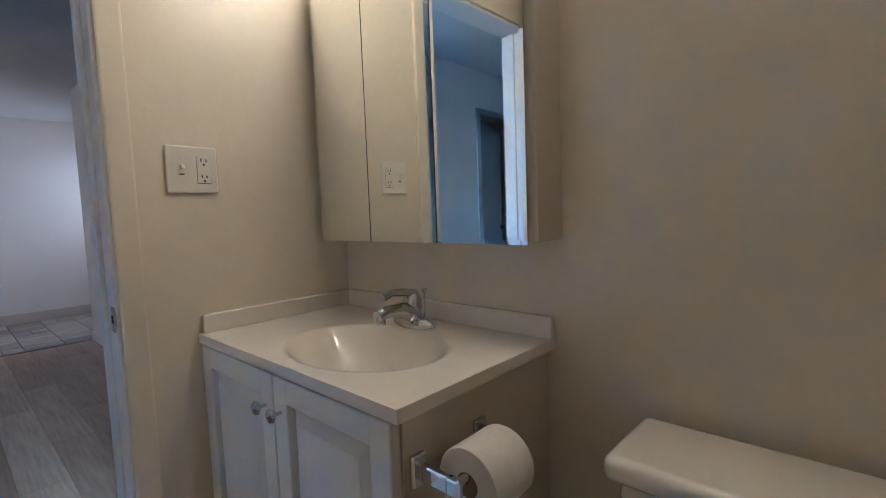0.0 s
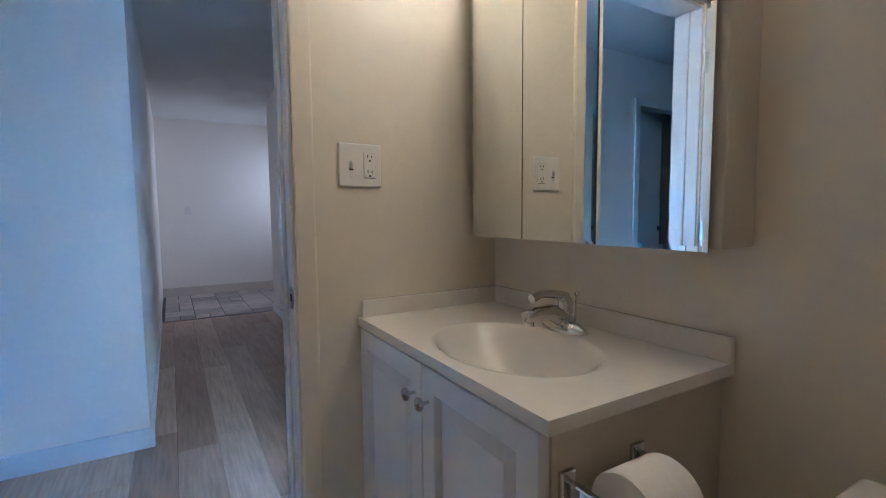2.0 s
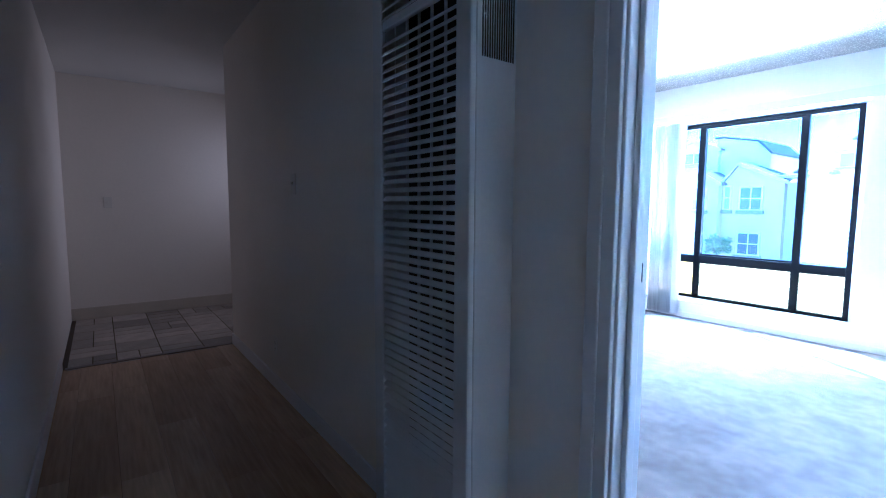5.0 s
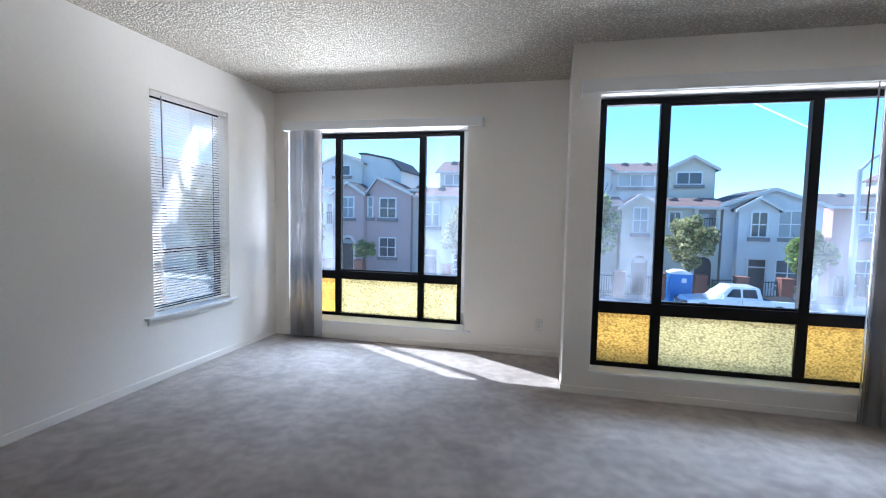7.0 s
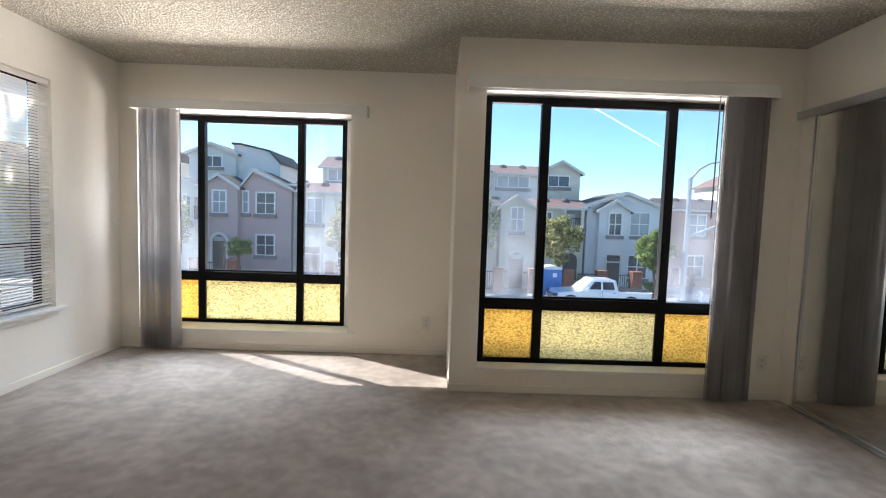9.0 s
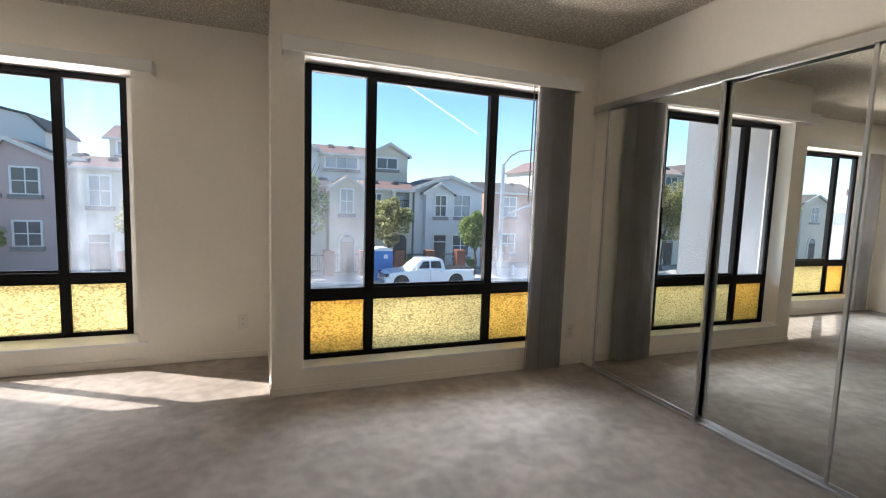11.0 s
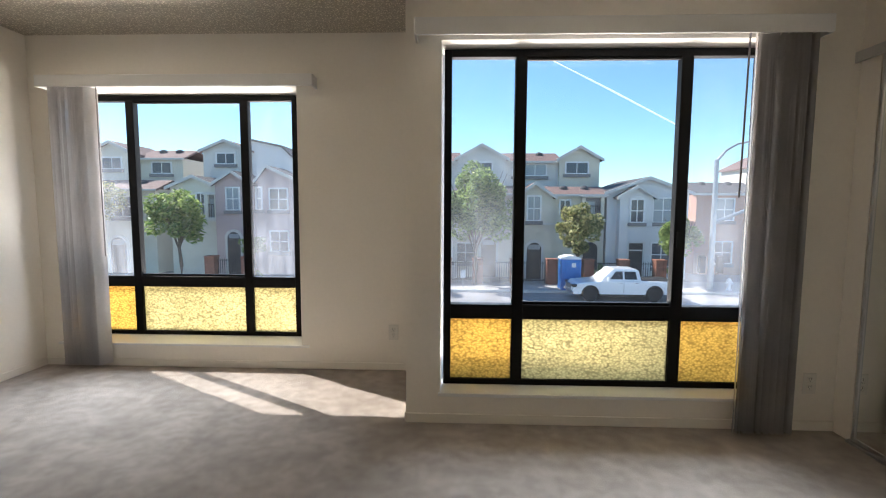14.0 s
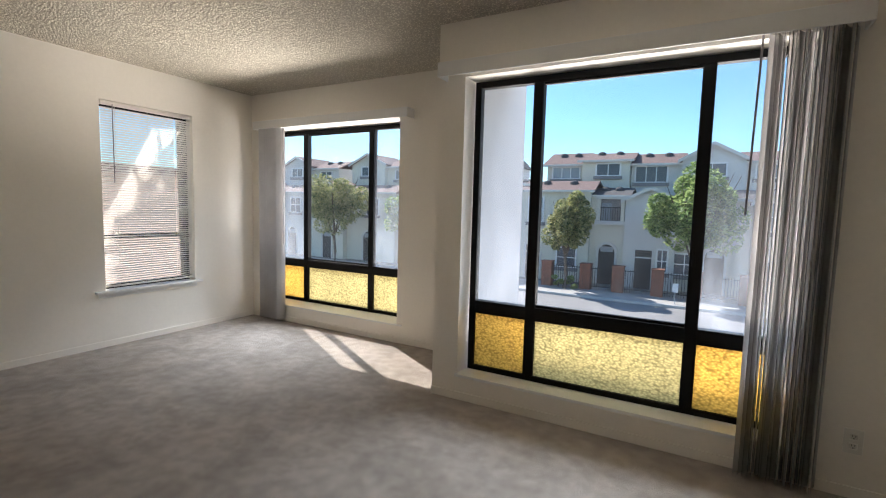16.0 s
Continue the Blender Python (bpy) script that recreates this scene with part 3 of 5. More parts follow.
structure("sill_1", [(W1A, W1B, YW1 - 0.012, G1 + 0.002, 0.171, 0.182), (W1A - 0.04, W1B + 0.06, YW1 - 0.022, YW1 - 0.001, 0.165, 0.182)], TRIM, "white painted window ledge", "window sill", 0.003)
structure("sill_2", [(W2A, W2B, YP - 0.012, G2 + 0.002, 0.166, 0.180), (W2A - 0.01, W2B + 0.02, YP - 0.022, YP - 0.001, 0.160, 0.180)], TRIM, "white painted window ledge", "window sill", 0.003)


def valance(x0, x1, y0, y1, z0, z1, label):
    t = thing("blind_valance", ((x0 + x1) / 2, y1, z0), label, "valance", "valances of the vertical blinds")
    boxes("face", [(x0, x1, y0, y0 + 0.012, z0, z1)], TRIM, t, bevel=0.004)
    boxes("return_end", [(x0, x0 + 0.012, y0 + 0.012, y1 - 0.001, z0, z1)], TRIM, t, bevel=0.002)
    boxes("return_end", [(x1 - 0.012, x1, y0 + 0.012, y1 - 0.001, z0, z1)], TRIM, t, bevel=0.002)
    boxes("headrail", [(x0 + 0.03, x1 - 0.03, y0 + 0.03, y0 + 0.07, z0 + 0.03, z0 + 0.06)], ALU, t)
    return t


valance(-4.465, -2.47, 5.11, YW1, 2.062, 2.145, "white valance over the far window")
valance(-1.677, 0.395, 4.255, YP, 2.09, 2.178, "white valance over the near window")


def vertical_blind(x0, x1, y, z0, z1, count, label, seed, edge, lean):
    t = thing("vertical_blind", ((x0 + x1) / 2, y, z0), label, "vertical blind", "stacked vertical blinds")
    rnd = random.Random(seed)
    for i in range(count):
        x = x0 + (x1 - x0) * (i + 0.5) / count
        ang = radians(lean + rnd.uniform(-8, 8) * (1.8 if i % 5 == 2 else 1)) if i != edge else radians(58)
        hw = 0.044
        bm = bmesh.new()
        cols = []
        for k in range(6):
            u = -1 + 2 * k / 5
            px, py = u * hw, 0.007 * (1 - u * u)
            cx, cy = px * math.cos(ang) - py * math.sin(ang), px * math.sin(ang) + py * math.cos(ang)
            sway = rnd.uniform(-0.001, 0.001)
            cols.append([bm.verts.new((x + cx + sway * j, y + cy, z0 + (z1 - z0) * j / 3)) for j in range(4)])
        for c, d in zip(cols, cols[1:]):
            for j in range(3):
                bm.faces.new((c[j], d[j], d[j + 1], c[j + 1]))
        bmesh.ops.solidify(bm, geom=bm.faces[:], thickness=0.0012)
        part("vane", bm, VANE, t, smooth=True)
        boxes("clip", [(x - 0.004, x + 0.004, y - 0.004, y + 0.004, z1 - 0.002, z1 + 0.03)], PLASTIC, t)
    return t


vertical_blind(-4.385, -4.09, 5.165, 0.03, 2.07, 19, "stacked grey-white vinyl vertical blind at the far window", 3, 18, 88)
vertical_blind(0.05, 0.36, 4.315, 0.02, 2.10, 20, "stacked grey-white vinyl vertical blind at the near window", 5, 0, 74)
bm = bmesh.new()
tube(bm, (0.0, 4.29, 1.28), (0.015, 4.30, 2.11), 0.005, n=8)
wand = thing("blind_wand", (0.0, 4.29, 1.28), "thin dark wand of the vertical blind", "blind wand")
part("rod", bm, SILL_SHADE_GREY, wand)
bm = bmesh.new()
tube(bm, (-4.05, 5.155, 0.85), (-4.055, 5.16, 2.075), 0.004, n=8)
wand = thing("blind_wand", (-4.05, 5.155, 0.85), "thin dark wand of the vertical blind", "blind wand")
part("rod", bm, SILL_SHADE_GREY, wand)


def mini_blind():
    t = thing("mini_blind", (XL - 0.03, 4.11, 0.5), "white horizontal mini blind lowered over a window", "blind")
    ya, yb, x = 3.732, 4.518, XL - 0.02
    boxes("headrail", [(x - 0.014, x + 0.014, ya, yb, 2.07, 2.102)], SLAT, t, bevel=0.002)
    boxes("bottom_rail", [(x - 0.012, x + 0.012, ya, yb, 0.515, 0.53)], SLAT, t, bevel=0.002)
    z, i, rnd = 0.545, 0, random.Random(4)
    while z < 2.06:
        tilt = radians(34 + rnd.uniform(-3, 3))
        bm = bmesh.new()
        segs = ((ya, 4.358, 0, 1), (4.364, yb, 1, 0))
        for p, q, e0, e1 in segs:
            rows = []
            for k in range(4):
                u = -1 + 2 * k / 3
                w, bow = u * 0.0125, 0.0022 * (1 - u * u)
                cx, cz = w * math.cos(tilt) - bow * math.sin(tilt), w * math.sin(tilt) + bow * math.cos(tilt)
                rows.append((bm.verts.new((x + cx, p - e0 * cx * 0.588, z + cz)), bm.verts.new((x + cx, q - e1 * cx * 0.588, z + cz + rnd.uniform(-0.0012, 0.0012)))))
            for u, v in zip(rows, rows[1:]):
                bm.faces.new((u[0], u[1], v[1], v[0]))
        part("slat", bm, SLAT, t, smooth=True)
        z += 0.0205
        i += 1
    for y in (3.84, 4.11, 4.44):
        bm = bmesh.new()
        tube(bm, (x + 0.012, y, 0.52), (x + 0.012, y, 2.08), 0.0012, n=6)
        part("cord", bm, PLASTIC, t)
    bm = bmesh.new()
    tube(bm, (x + 0.022, 3.82, 1.42), (x + 0.02, 3.82, 2.08), 0.004, n=8)
    part("wand", bm, SILL_SHADE_GREY, t, "grey tilt wand")
    return t


mini_blind()
w3 = tagged(new("window_3"), "dark-framed window behind a mini blind", "window", kind="structure")
boxes("window_frame", [(XL - 0.14, XL - 0.10, 3.72, 3.75, 0.49, 2.11), (XL - 0.14, XL - 0.10, 4.50, 4.53, 0.49, 2.11), (XL - 0.14, XL - 0.10, 3.75, 4.50, 0.49, 0.53),
                       (XL - 0.14, XL - 0.10, 3.75, 4.50, 2.07, 2.11)], BLACK, w3)
boxes("transom", [(XL - 0.14, XL - 0.10, 3.75, 4.50, 0.93, 0.965)], BLACK, w3)
pane = boxes("pane", [(XL - 0.122, XL - 0.118, 3.75, 4.50, 0.53, 2.07)], CLEAR, w3)
pane.visible_shadow = False
structure("sill_3", [(XL - 0.09, XL + 0.045, 3.635, 4.585, 0.47, 0.492), (XL, XL + 0.012, 3.66, 4.54, 0.43, 0.47)], TRIM, "white painted window stool and apron", "window sill", 0.003)


# ---- closet ----
def mirror_door(y0, y1, x, label):
    t = thing("mirror_door", (x, (y0 + y1) / 2, 0.02), label, "sliding door", "sliding mirror closet doors")
    f = 0.018
    pan = boxes("mirror", [(x, x + 0.005, y0 + f, y1 - f, 0.035, 1.985)], MIRROR, t)
    for r in ((x - 0.008, x + 0.014, y0, y0 + f, 0.018, 2.0), (x - 0.008, x + 0.014, y1 - f, y1, 0.018, 2.0)):
        boxes("stile", [r], ALU, t, bevel=0.003)
    for r in ((x - 0.006, x + 0.014, y0 + f, y1 - f, 0.018, 0.037), (x - 0.006, x + 0.014, y0 + f, y1 - f, 1.982, 2.0)):
        boxes("rail", [r], ALU, t, bevel=0.002)
    t.rotation_euler[2] = radians(-0.7)
    return t


mirror_door(3.295, 4.240, XM, "tall mirror sliding closet door in an aluminium frame")
mirror_door(2.54, 3.335, XM + 0.024, "tall mirror sliding closet door in an aluminium frame")
mirror_door(1.66, 2.622, XM, "tall mirror sliding closet door in an aluminium frame")
structure("closet_track", [(XM - 0.022, XM - 0.012, 1.62, YP, 1.975, 2.03), (XM - 0.012, XM + 0.085, 1.62, YP, 2.01, 2.029), (XM - 0.016, XM + 0.085, 1.62, 4.26, 0.0, 0.016)], ALU, "aluminium closet door tracks", "track", 0.002)


def ceiling_lamp(x, y):
    t = thing("ceiling_lamp", (x, y, H - 0.16), "round frosted ceiling lamp with a nickel rim", "ceiling lamp")
    bm = bmesh.new()
    lathe(bm, [(0.05, H - 0.001), (0.185, H - 0.001), (0.20, H - 0.02), (0.20, H - 0.035), (0.18, H - 0.04)], (x, y, 0), 40)
    part("rim", bm, BRASS, t, smooth=True)
    bm = bmesh.new()
    lathe(bm, [(0.182, H - 0.036), (0.17, H - 0.07), (0.13, H - 0.105), (0.07, H - 0.128), (0.01, H - 0.135)], (x, y, 0), 40)
    part("shade", bm, OPAL, t, "frosted glass bowl", smooth=True)
    bm = bmesh.new()
    lathe(bm, [(0.004, H - 0.165), (0.012, H - 0.158), (0.012, H - 0.148), (0.022, H - 0.142), (0.02, H - 0.132)], (x, y, 0), 16)
    part("finial", bm, BRASS, t, smooth=True)


ceiling_lamp(-1.56, 2.85)


def duplex_outlet(at, turn, label, rocker=False):
    """Wall plate with two sockets, face towards -y before the turn."""
    t = thing("wall_outlet" if not rocker else "light_switch", (0, 0, 0), label, "outlet" if not rocker else "switch")
    bm = bmesh.new()
    box(bm, -0.036, 0.036, -0.005, 0.0, -0.058, 0.058, 0.003)
    part("plate", bm, PLASTIC, t)
    if rocker:
        bm = bmesh.new()
        box(bm, -0.006, 0.006, -0.016, -0.004, -0.004, 0.013, 0.002)
        part("toggle", bm, PLASTIC, t)
    else:
        for z in (-0.022, 0.022):
            bm = bmesh.new()
            box(bm, -0.016, 0.016, -0.0075, -0.004, z - 0.014, z + 0.014, 0.004)
            s = part("socket", bm, PLASTIC, t)
            for x in (-0.006, 0.006):
                boxes("slot", [(x - 0.0012, x + 0.0012, -0.0082, -0.007, z, z + 0.009)], DARK, s)
            boxes("slot", [(-0.0025, 0.0025, -0.0082, -0.007, z - 0.009, z - 0.005)], DARK, s)
    t.matrix_basis = pose(*at, 0, 0, turn)
    return t


duplex_outlet((-1.925, YW1 - 0.001, 0.29), 0, "ivory duplex outlet on the white wall")
duplex_outlet((0.492, YP - 0.001, 0.268), 0, "ivory duplex outlet beside the vertical blind")
duplex_outlet((-4.564, YH - 0.001, 0.285), 0, "ivory duplex outlet low on the hall wall")
duplex_outlet((-4.16, YH - 0.001, 1.30), 0, "ivory light switch on the hall wall", True)
duplex_outlet((-7.549, 0.25, 1.2), 90, "small white wall plate on the kitchen wall", True)


# ---- wall furnace in the hall ----
def wall_furnace():
    x0, x1, y0, y1 = -2.95, -2.46, 0.90, YH - 0.001
    t = thing("wall_furnace", ((x0 + x1) / 2, y1, 0), "tall beige gas wall furnace with a slatted grille", "wall heater")
    boxes("side_panel", [(x1 - 0.012, x1, y0 + 0.012, y1, 0.03, 2.08)], HEATER, t, bevel=0.003)
    boxes("side_panel", [(x0, x0 + 0.012, y0 + 0.012, y1, 0.03, 2.08)], HEATER, t, bevel=0.003)
    boxes("top_panel", [(x0 + 0.012, x1 - 0.012, y0 + 0.012, y1, 2.065, 2.08)], HEATER, t)
    boxes("back_panel", [(x0 + 0.012, x1 - 0.012, y1 - 0.02, y1 - 0.003, 0.03, 2.065)], DARK, t)
    boxes("front_frame", [(x0, x0 + 0.06, y0 - 0.006, y0 + 0.012, 0.03, 2.08), (x1 - 0.06, x1, y0 - 0.006, y0 + 0.012, 0.03, 2.08),
                          (x0 + 0.06, x1 - 0.06, y0 - 0.006, y0 + 0.012, 1.91, 2.08), (x0 + 0.06, x1 - 0.06, y0 - 0.004, y0 + 0.012, 1.715, 1.745), (x0 + 0.06, x1 - 0.06, y0 - 0.006, y0 + 0.012, 0.03, 0.12)], HEATER, t, bevel=0.005)
    g0, g1 = x0 + 0.06, x1 - 0.06
    z = 0.14
    while z < 1.90:
        if 1.70 < z < 1.745:
            z += 0.026
            continue
        bm = bmesh.new()
        box(bm, g0, g1, -0.009, 0.009, -0.0016, 0.0016, m=pose(0, y0 + 0.001, z, 50))
        part("slat", bm, HEATER, t)
        z += 0.026
    for k in range(1, 6):
        x = g0 + (g1 - g0) * k / 6
        boxes("upright", [(x - 0.002, x + 0.002, y0 + 0.006, y0 + 0.014, 0.12, 1.91)], HEATER, t)
    for k in range(14):
        y = y0 + 0.028 + k * 0.0078
        boxes("louvre", [(x1 - 0.001, x1 + 0.002, y, y + 0.0035, 1.545, 1.95)], DARK, t)
    return t


wall_furnace()


# ---- bathroom ----
def vanity():
    x0, x1, y0, y1, zt = XS + 0.002, -0.568, 0.508, YV - 0.002, 0.866
    t = thing("vanity_cabinet", ((x0 + x1) / 2, (y0 + y1) / 2, 0), "white two-door bathroom vanity with a beige side", "vanity")
    boxes("body", [(x0, x1 - 0.004, y0, y1, 0.09, 0.70), (x0, x1 - 0.004, y0, y0 + 0.018, 0.70, zt - 0.03), (x0, x1 - 0.004, y1 - 0.018, y1, 0.70, zt - 0.03), (x0, x0 + 0.018, y0 + 0.018, y1 - 0.018, 0.70, zt - 0.03)], CABINET, t)
    boxes("toe_kick", [(x0, x1 - 0.01, y0 + 0.06, y1, 0, 0.09)], CABINET, t)
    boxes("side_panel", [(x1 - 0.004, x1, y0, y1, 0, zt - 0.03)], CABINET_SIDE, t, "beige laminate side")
    xm = -0.942
    for a, b in ((x0 + 0.004, xm - 0.002), (xm + 0.002, x1 - 0.003)):
        d = thing_part_door(t, a, b, y0 - 0.024, y0 - 0.001, 0.11, zt - 0.036)
        kx = b - 0.03 if a < -1.0 else a + 0.03
        bm = bmesh.new()
        lathe(bm, [(0.004, 0), (0.004, 0.014), (0.013, 0.018), (0.0155, 0.023), (0.013, 0.028), (0.004, 0.030)], (kx, y0 - 0.024, 0.757), 20, pose(0, 0, 0, 90))
        part("knob", bm, CHROME, d, "round chrome knob", smooth=True)
    return t


def thing_part_door(t, a, b, y0, y1, z0, z1):
    """A raised-panel cabinet door."""
    bm = bmesh.new()
    r = 0.052
    box(bm, a, a + r, y0, y1, z0, z1, 0.003)
    box(bm, b - r, b, y0, y1, z0, z1, 0.003)
    box(bm, a + r - 0.002, b - r + 0.002, y0, y1, z0, z0 + r, 0.003)
    box(bm, a + r - 0.002, b - r + 0.002, y0, y1, z1 - r, z1, 0.003)
    box(bm, a + r - 0.004, b - r + 0.004, y1 - 0.004, y1, z0 + r - 0.004, z1 - r + 0.004)
    # centre panel with sloped borders
    s, ya = 0.034, y0 + 0.002
    o = [bm.verts.new(v) for v in ((a + r + 0.006, y1 - 0.003, z0 + r + 0.006), (b - r - 0.006, y1 - 0.003, z0 + r + 0.006), (b - r - 0.006, y1 - 0.003, z1 - r - 0.006), (a + r + 0.006, y1 - 0.003, z1 - r - 0.006))]
    i = [bm.verts.new(v) for v in ((a + r + s, ya, z0 + r + s), (b - r - s, ya, z0 + r + s), (b - r - s, ya, z1 - r - s), (a + r + s, ya, z1 - r - s))]
    bm.faces.new(i)
    for k in range(4):
        bm.faces.new((o[k], o[(k + 1) % 4], i[(k + 1) % 4], i[k]))
    return part("door", bm, CABINET, t)


vanity()


def vanity_top():
    x0, x1, y0, y1, zt = XS + 0.001, -0.546, 0.480, YV - 0.001, 0.861
    t = thing("countertop", ((x0 + x1) / 2, (y0 + y1) / 2, 0.83), "cream cultured marble countertop with an oval basin", "countertop")
    cx, cy, ax, ay = -0.872, 0.677, 0.215, 0.162
    bm = bmesh.new()
    nx, ny = 96, 64
    grid = []
    for i in range(nx + 1):
        row = []
        for j in range(ny + 1):
            x, y = x0 + (x1 - x0) * i / nx, y0 + (y1 - y0) * j / ny
            d = math.hypot((x - cx) / ax, (y - cy) / ay)
            z = zt
            if d < 1.0:
                z -= 0.122 * (1 - d * d) ** 1.15
            row.append(bm.verts.new((x, y, z)))
        grid.append(row)
    for i in range(nx):
        for j in range(ny):
            bm.faces.new((grid[i][j], grid[i + 1][j], grid[i + 1][j + 1], grid[i][j + 1]))
    edge = [grid[i][0] for i in range(nx + 1)] + [grid[nx][j] for j in range(1, ny + 1)] + [grid[i][ny] for i in range(nx - 1, -1, -1)] + [grid[0][j] for j in range(ny - 1, 0, -1)]
    low = [bm.verts.new((v.co.x, v.co.y, 0.837)) for v in edge]
    for k in range(len(edge)):
        n = (k + 1) % len(edge)
        bm.faces.new((edge[k], low[k], low[n], edge[n]))
    part("top", bm, MARBLE, t, smooth=True)
    boxes("backsplash", [(x0 + 0.020, x1, y1 - 0.018, y1, zt - 0.002, 0.912)], MARBLE, t, bevel=0.004)
    boxes("side_splash", [(x0, x0 + 0.018, 0.49, y1, zt - 0.002, 0.910)], MARBLE, t, bevel=0.004)
    bm = bmesh.new()
    lathe(bm, [(0.021, 0.7415), (0.023, 0.744), (0.018, 0.746), (0.012, 0.7445)], (cx, cy, 0), 24)
    part("drain", bm, CHROME, t, "chrome drain ring", smooth=True)


vanity_top()


def faucet():
    x, y, z = -0.90, 0.862, 0.861
    t = thing("faucet", (x, y, z), "chrome single-lever basin faucet", "faucet")
    bm = bmesh.new()
    lathe(bm, [(0.072, 0), (0.074, 0.004), (0.070, 0.014), (0.05, 0.024), (0.02, 0.028)], (x, y, z), 40, None, 1.0, 0.40)
    part("base", bm, CHROME, t, smooth=True)
    bm = bmesh.new()
    bent(bm, [(x, y + 0.004, z + 0.012), (x, y - 0.012, z + 0.04), (x, y - 0.05, z + 0.052), (x, y - 0.095, z + 0.053), (x, y - 0.122, z + 0.046)], [0.026, 0.025, 0.019, 0.016, 0.015], 16)
    tube(bm, (x, y - 0.112, z + 0.044), (x, y - 0.112, z + 0.026), 0.011, 0.012, 16)
    part("spout", bm, CHROME, t, smooth=True)
    bm = bmesh.new()
    lathe(bm, [(0.024, 0.0), (0.025, 0.02), (0.021, 0.036), (0.012, 0.044)], (x, y - 0.004, z + 0.045), 24)
    part("cap", bm, CHROME, t, smooth=True)
    bm = bmesh.new()
    bent(bm, [(x, y + 0.006, z + 0.082), (x, y - 0.03, z + 0.094), (x, y - 0.075, z + 0.098), (x, y - 0.105, z + 0.090)], [0.014, 0.011, 0.0095, 0.011], 14)
    part("lever", bm, CHROME, t, smooth=True)
    bm = bmesh.new()
    tube(bm, (x + 0.01, y + 0.028, z + 0.01), (x + 0.012, y + 0.03, z + 0.085), 0.0025, n=10)
    lathe(bm, [(0.003, 0), (0.0065, 0.006), (0.0065, 0.012), (0.003, 0.014)], (x + 0.012, y + 0.03, z + 0.083), 12)
    part("pop_up_rod", bm, CHROME, t, smooth=True)


faucet()


def medicine_cabinet():
    x0, x1, y0, y1, z0, z1 = -1.285, -0.520, 0.850, YV - 0.001, 1.081, 1.90
    t = thing("medicine_cabinet", ((x0 + x1) / 2, y1, z0), "three-door mirrored medicine cabinet on the wall", "medicine cabinet")
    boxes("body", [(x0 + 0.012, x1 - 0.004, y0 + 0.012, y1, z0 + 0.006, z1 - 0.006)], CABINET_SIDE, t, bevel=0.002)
    for a, b in ((x0, -1.047), (-1.043, -0.7985), (-0.7945, -0.543)):
        bm = bmesh.new()
        s, yb = 0.010, y0 + 0.006
        fr = [bm.verts.new((x, y0, z)) for x, z in ((a + s, z0 + s), (b - s, z0 + s), (b - s, z1 - s), (a + s, z1 - s))]
        ed = [bm.verts.new((x, y0 + 0.0007, z)) for x, z in ((a, z0), (b, z0), (b, z1), (a, z1))]
        bk = [bm.verts.new((x, yb, z)) for x, z in ((a, z0), (b, z0), (b, z1), (a, z1))]
        bm.faces.new(fr)
        bm.faces.new(bk[::-1])
        for k in range(4):
            n = (k + 1) % 4
            bm.faces.new((fr[k], ed[k], ed[n], fr[n]))
            bm.faces.new((ed[k], bk[k], bk[n], ed[n]))
        if a == -1.043:
            ajar = Matrix.Translation((b, y0, 0)) @ Matrix.Rotation(radians(0.6), 4, "Z") @ Matrix.Translation((-b, -y0, 0))
            bmesh.ops.transform(bm, matrix=ajar, verts=bm.verts[:])
        part("mirror_door", bm, MIRROR, t, "bevelled mirror door")
    # dark strips laid over the door joints stand for the shade between them
    boxes("gap_shade", [(-1.0472, -1.0428, y0 - 0.0012, y0 + 0.0115, z0, z1), (-0.7986, -0.7944, y0 + 0.0006, y0 + 0.0115, z0, z1)], DARK, t)


medicine_cabinet()


def vanity_light():
    y, z = YV - 0.001, 2.10
    t = thing("vanity_light", (-0.88, y, z), "lit bar of warm globe bulbs over the cabinet", "wall lamp")
    boxes("backplate", [(-1.1, -0.34, y - 0.03, y, z - 0.05, z + 0.05)], CHROME, t, bevel=0.006)
    for x in (-0.98, -0.72, -0.46):
        bm = bmesh.new()
        lathe(bm, [(0.012, 0.0), (0.02, 0.008), (0.034, 0.03), (0.04, 0.055), (0.034, 0.08), (0.018, 0.093), (0.004, 0.096)], (x, y - 0.03, z), 20, pose(0, 0, 0, 90))
        part("bulb", bm, BULB, t, "glowing globe bulb", smooth=True)


vanity_light()


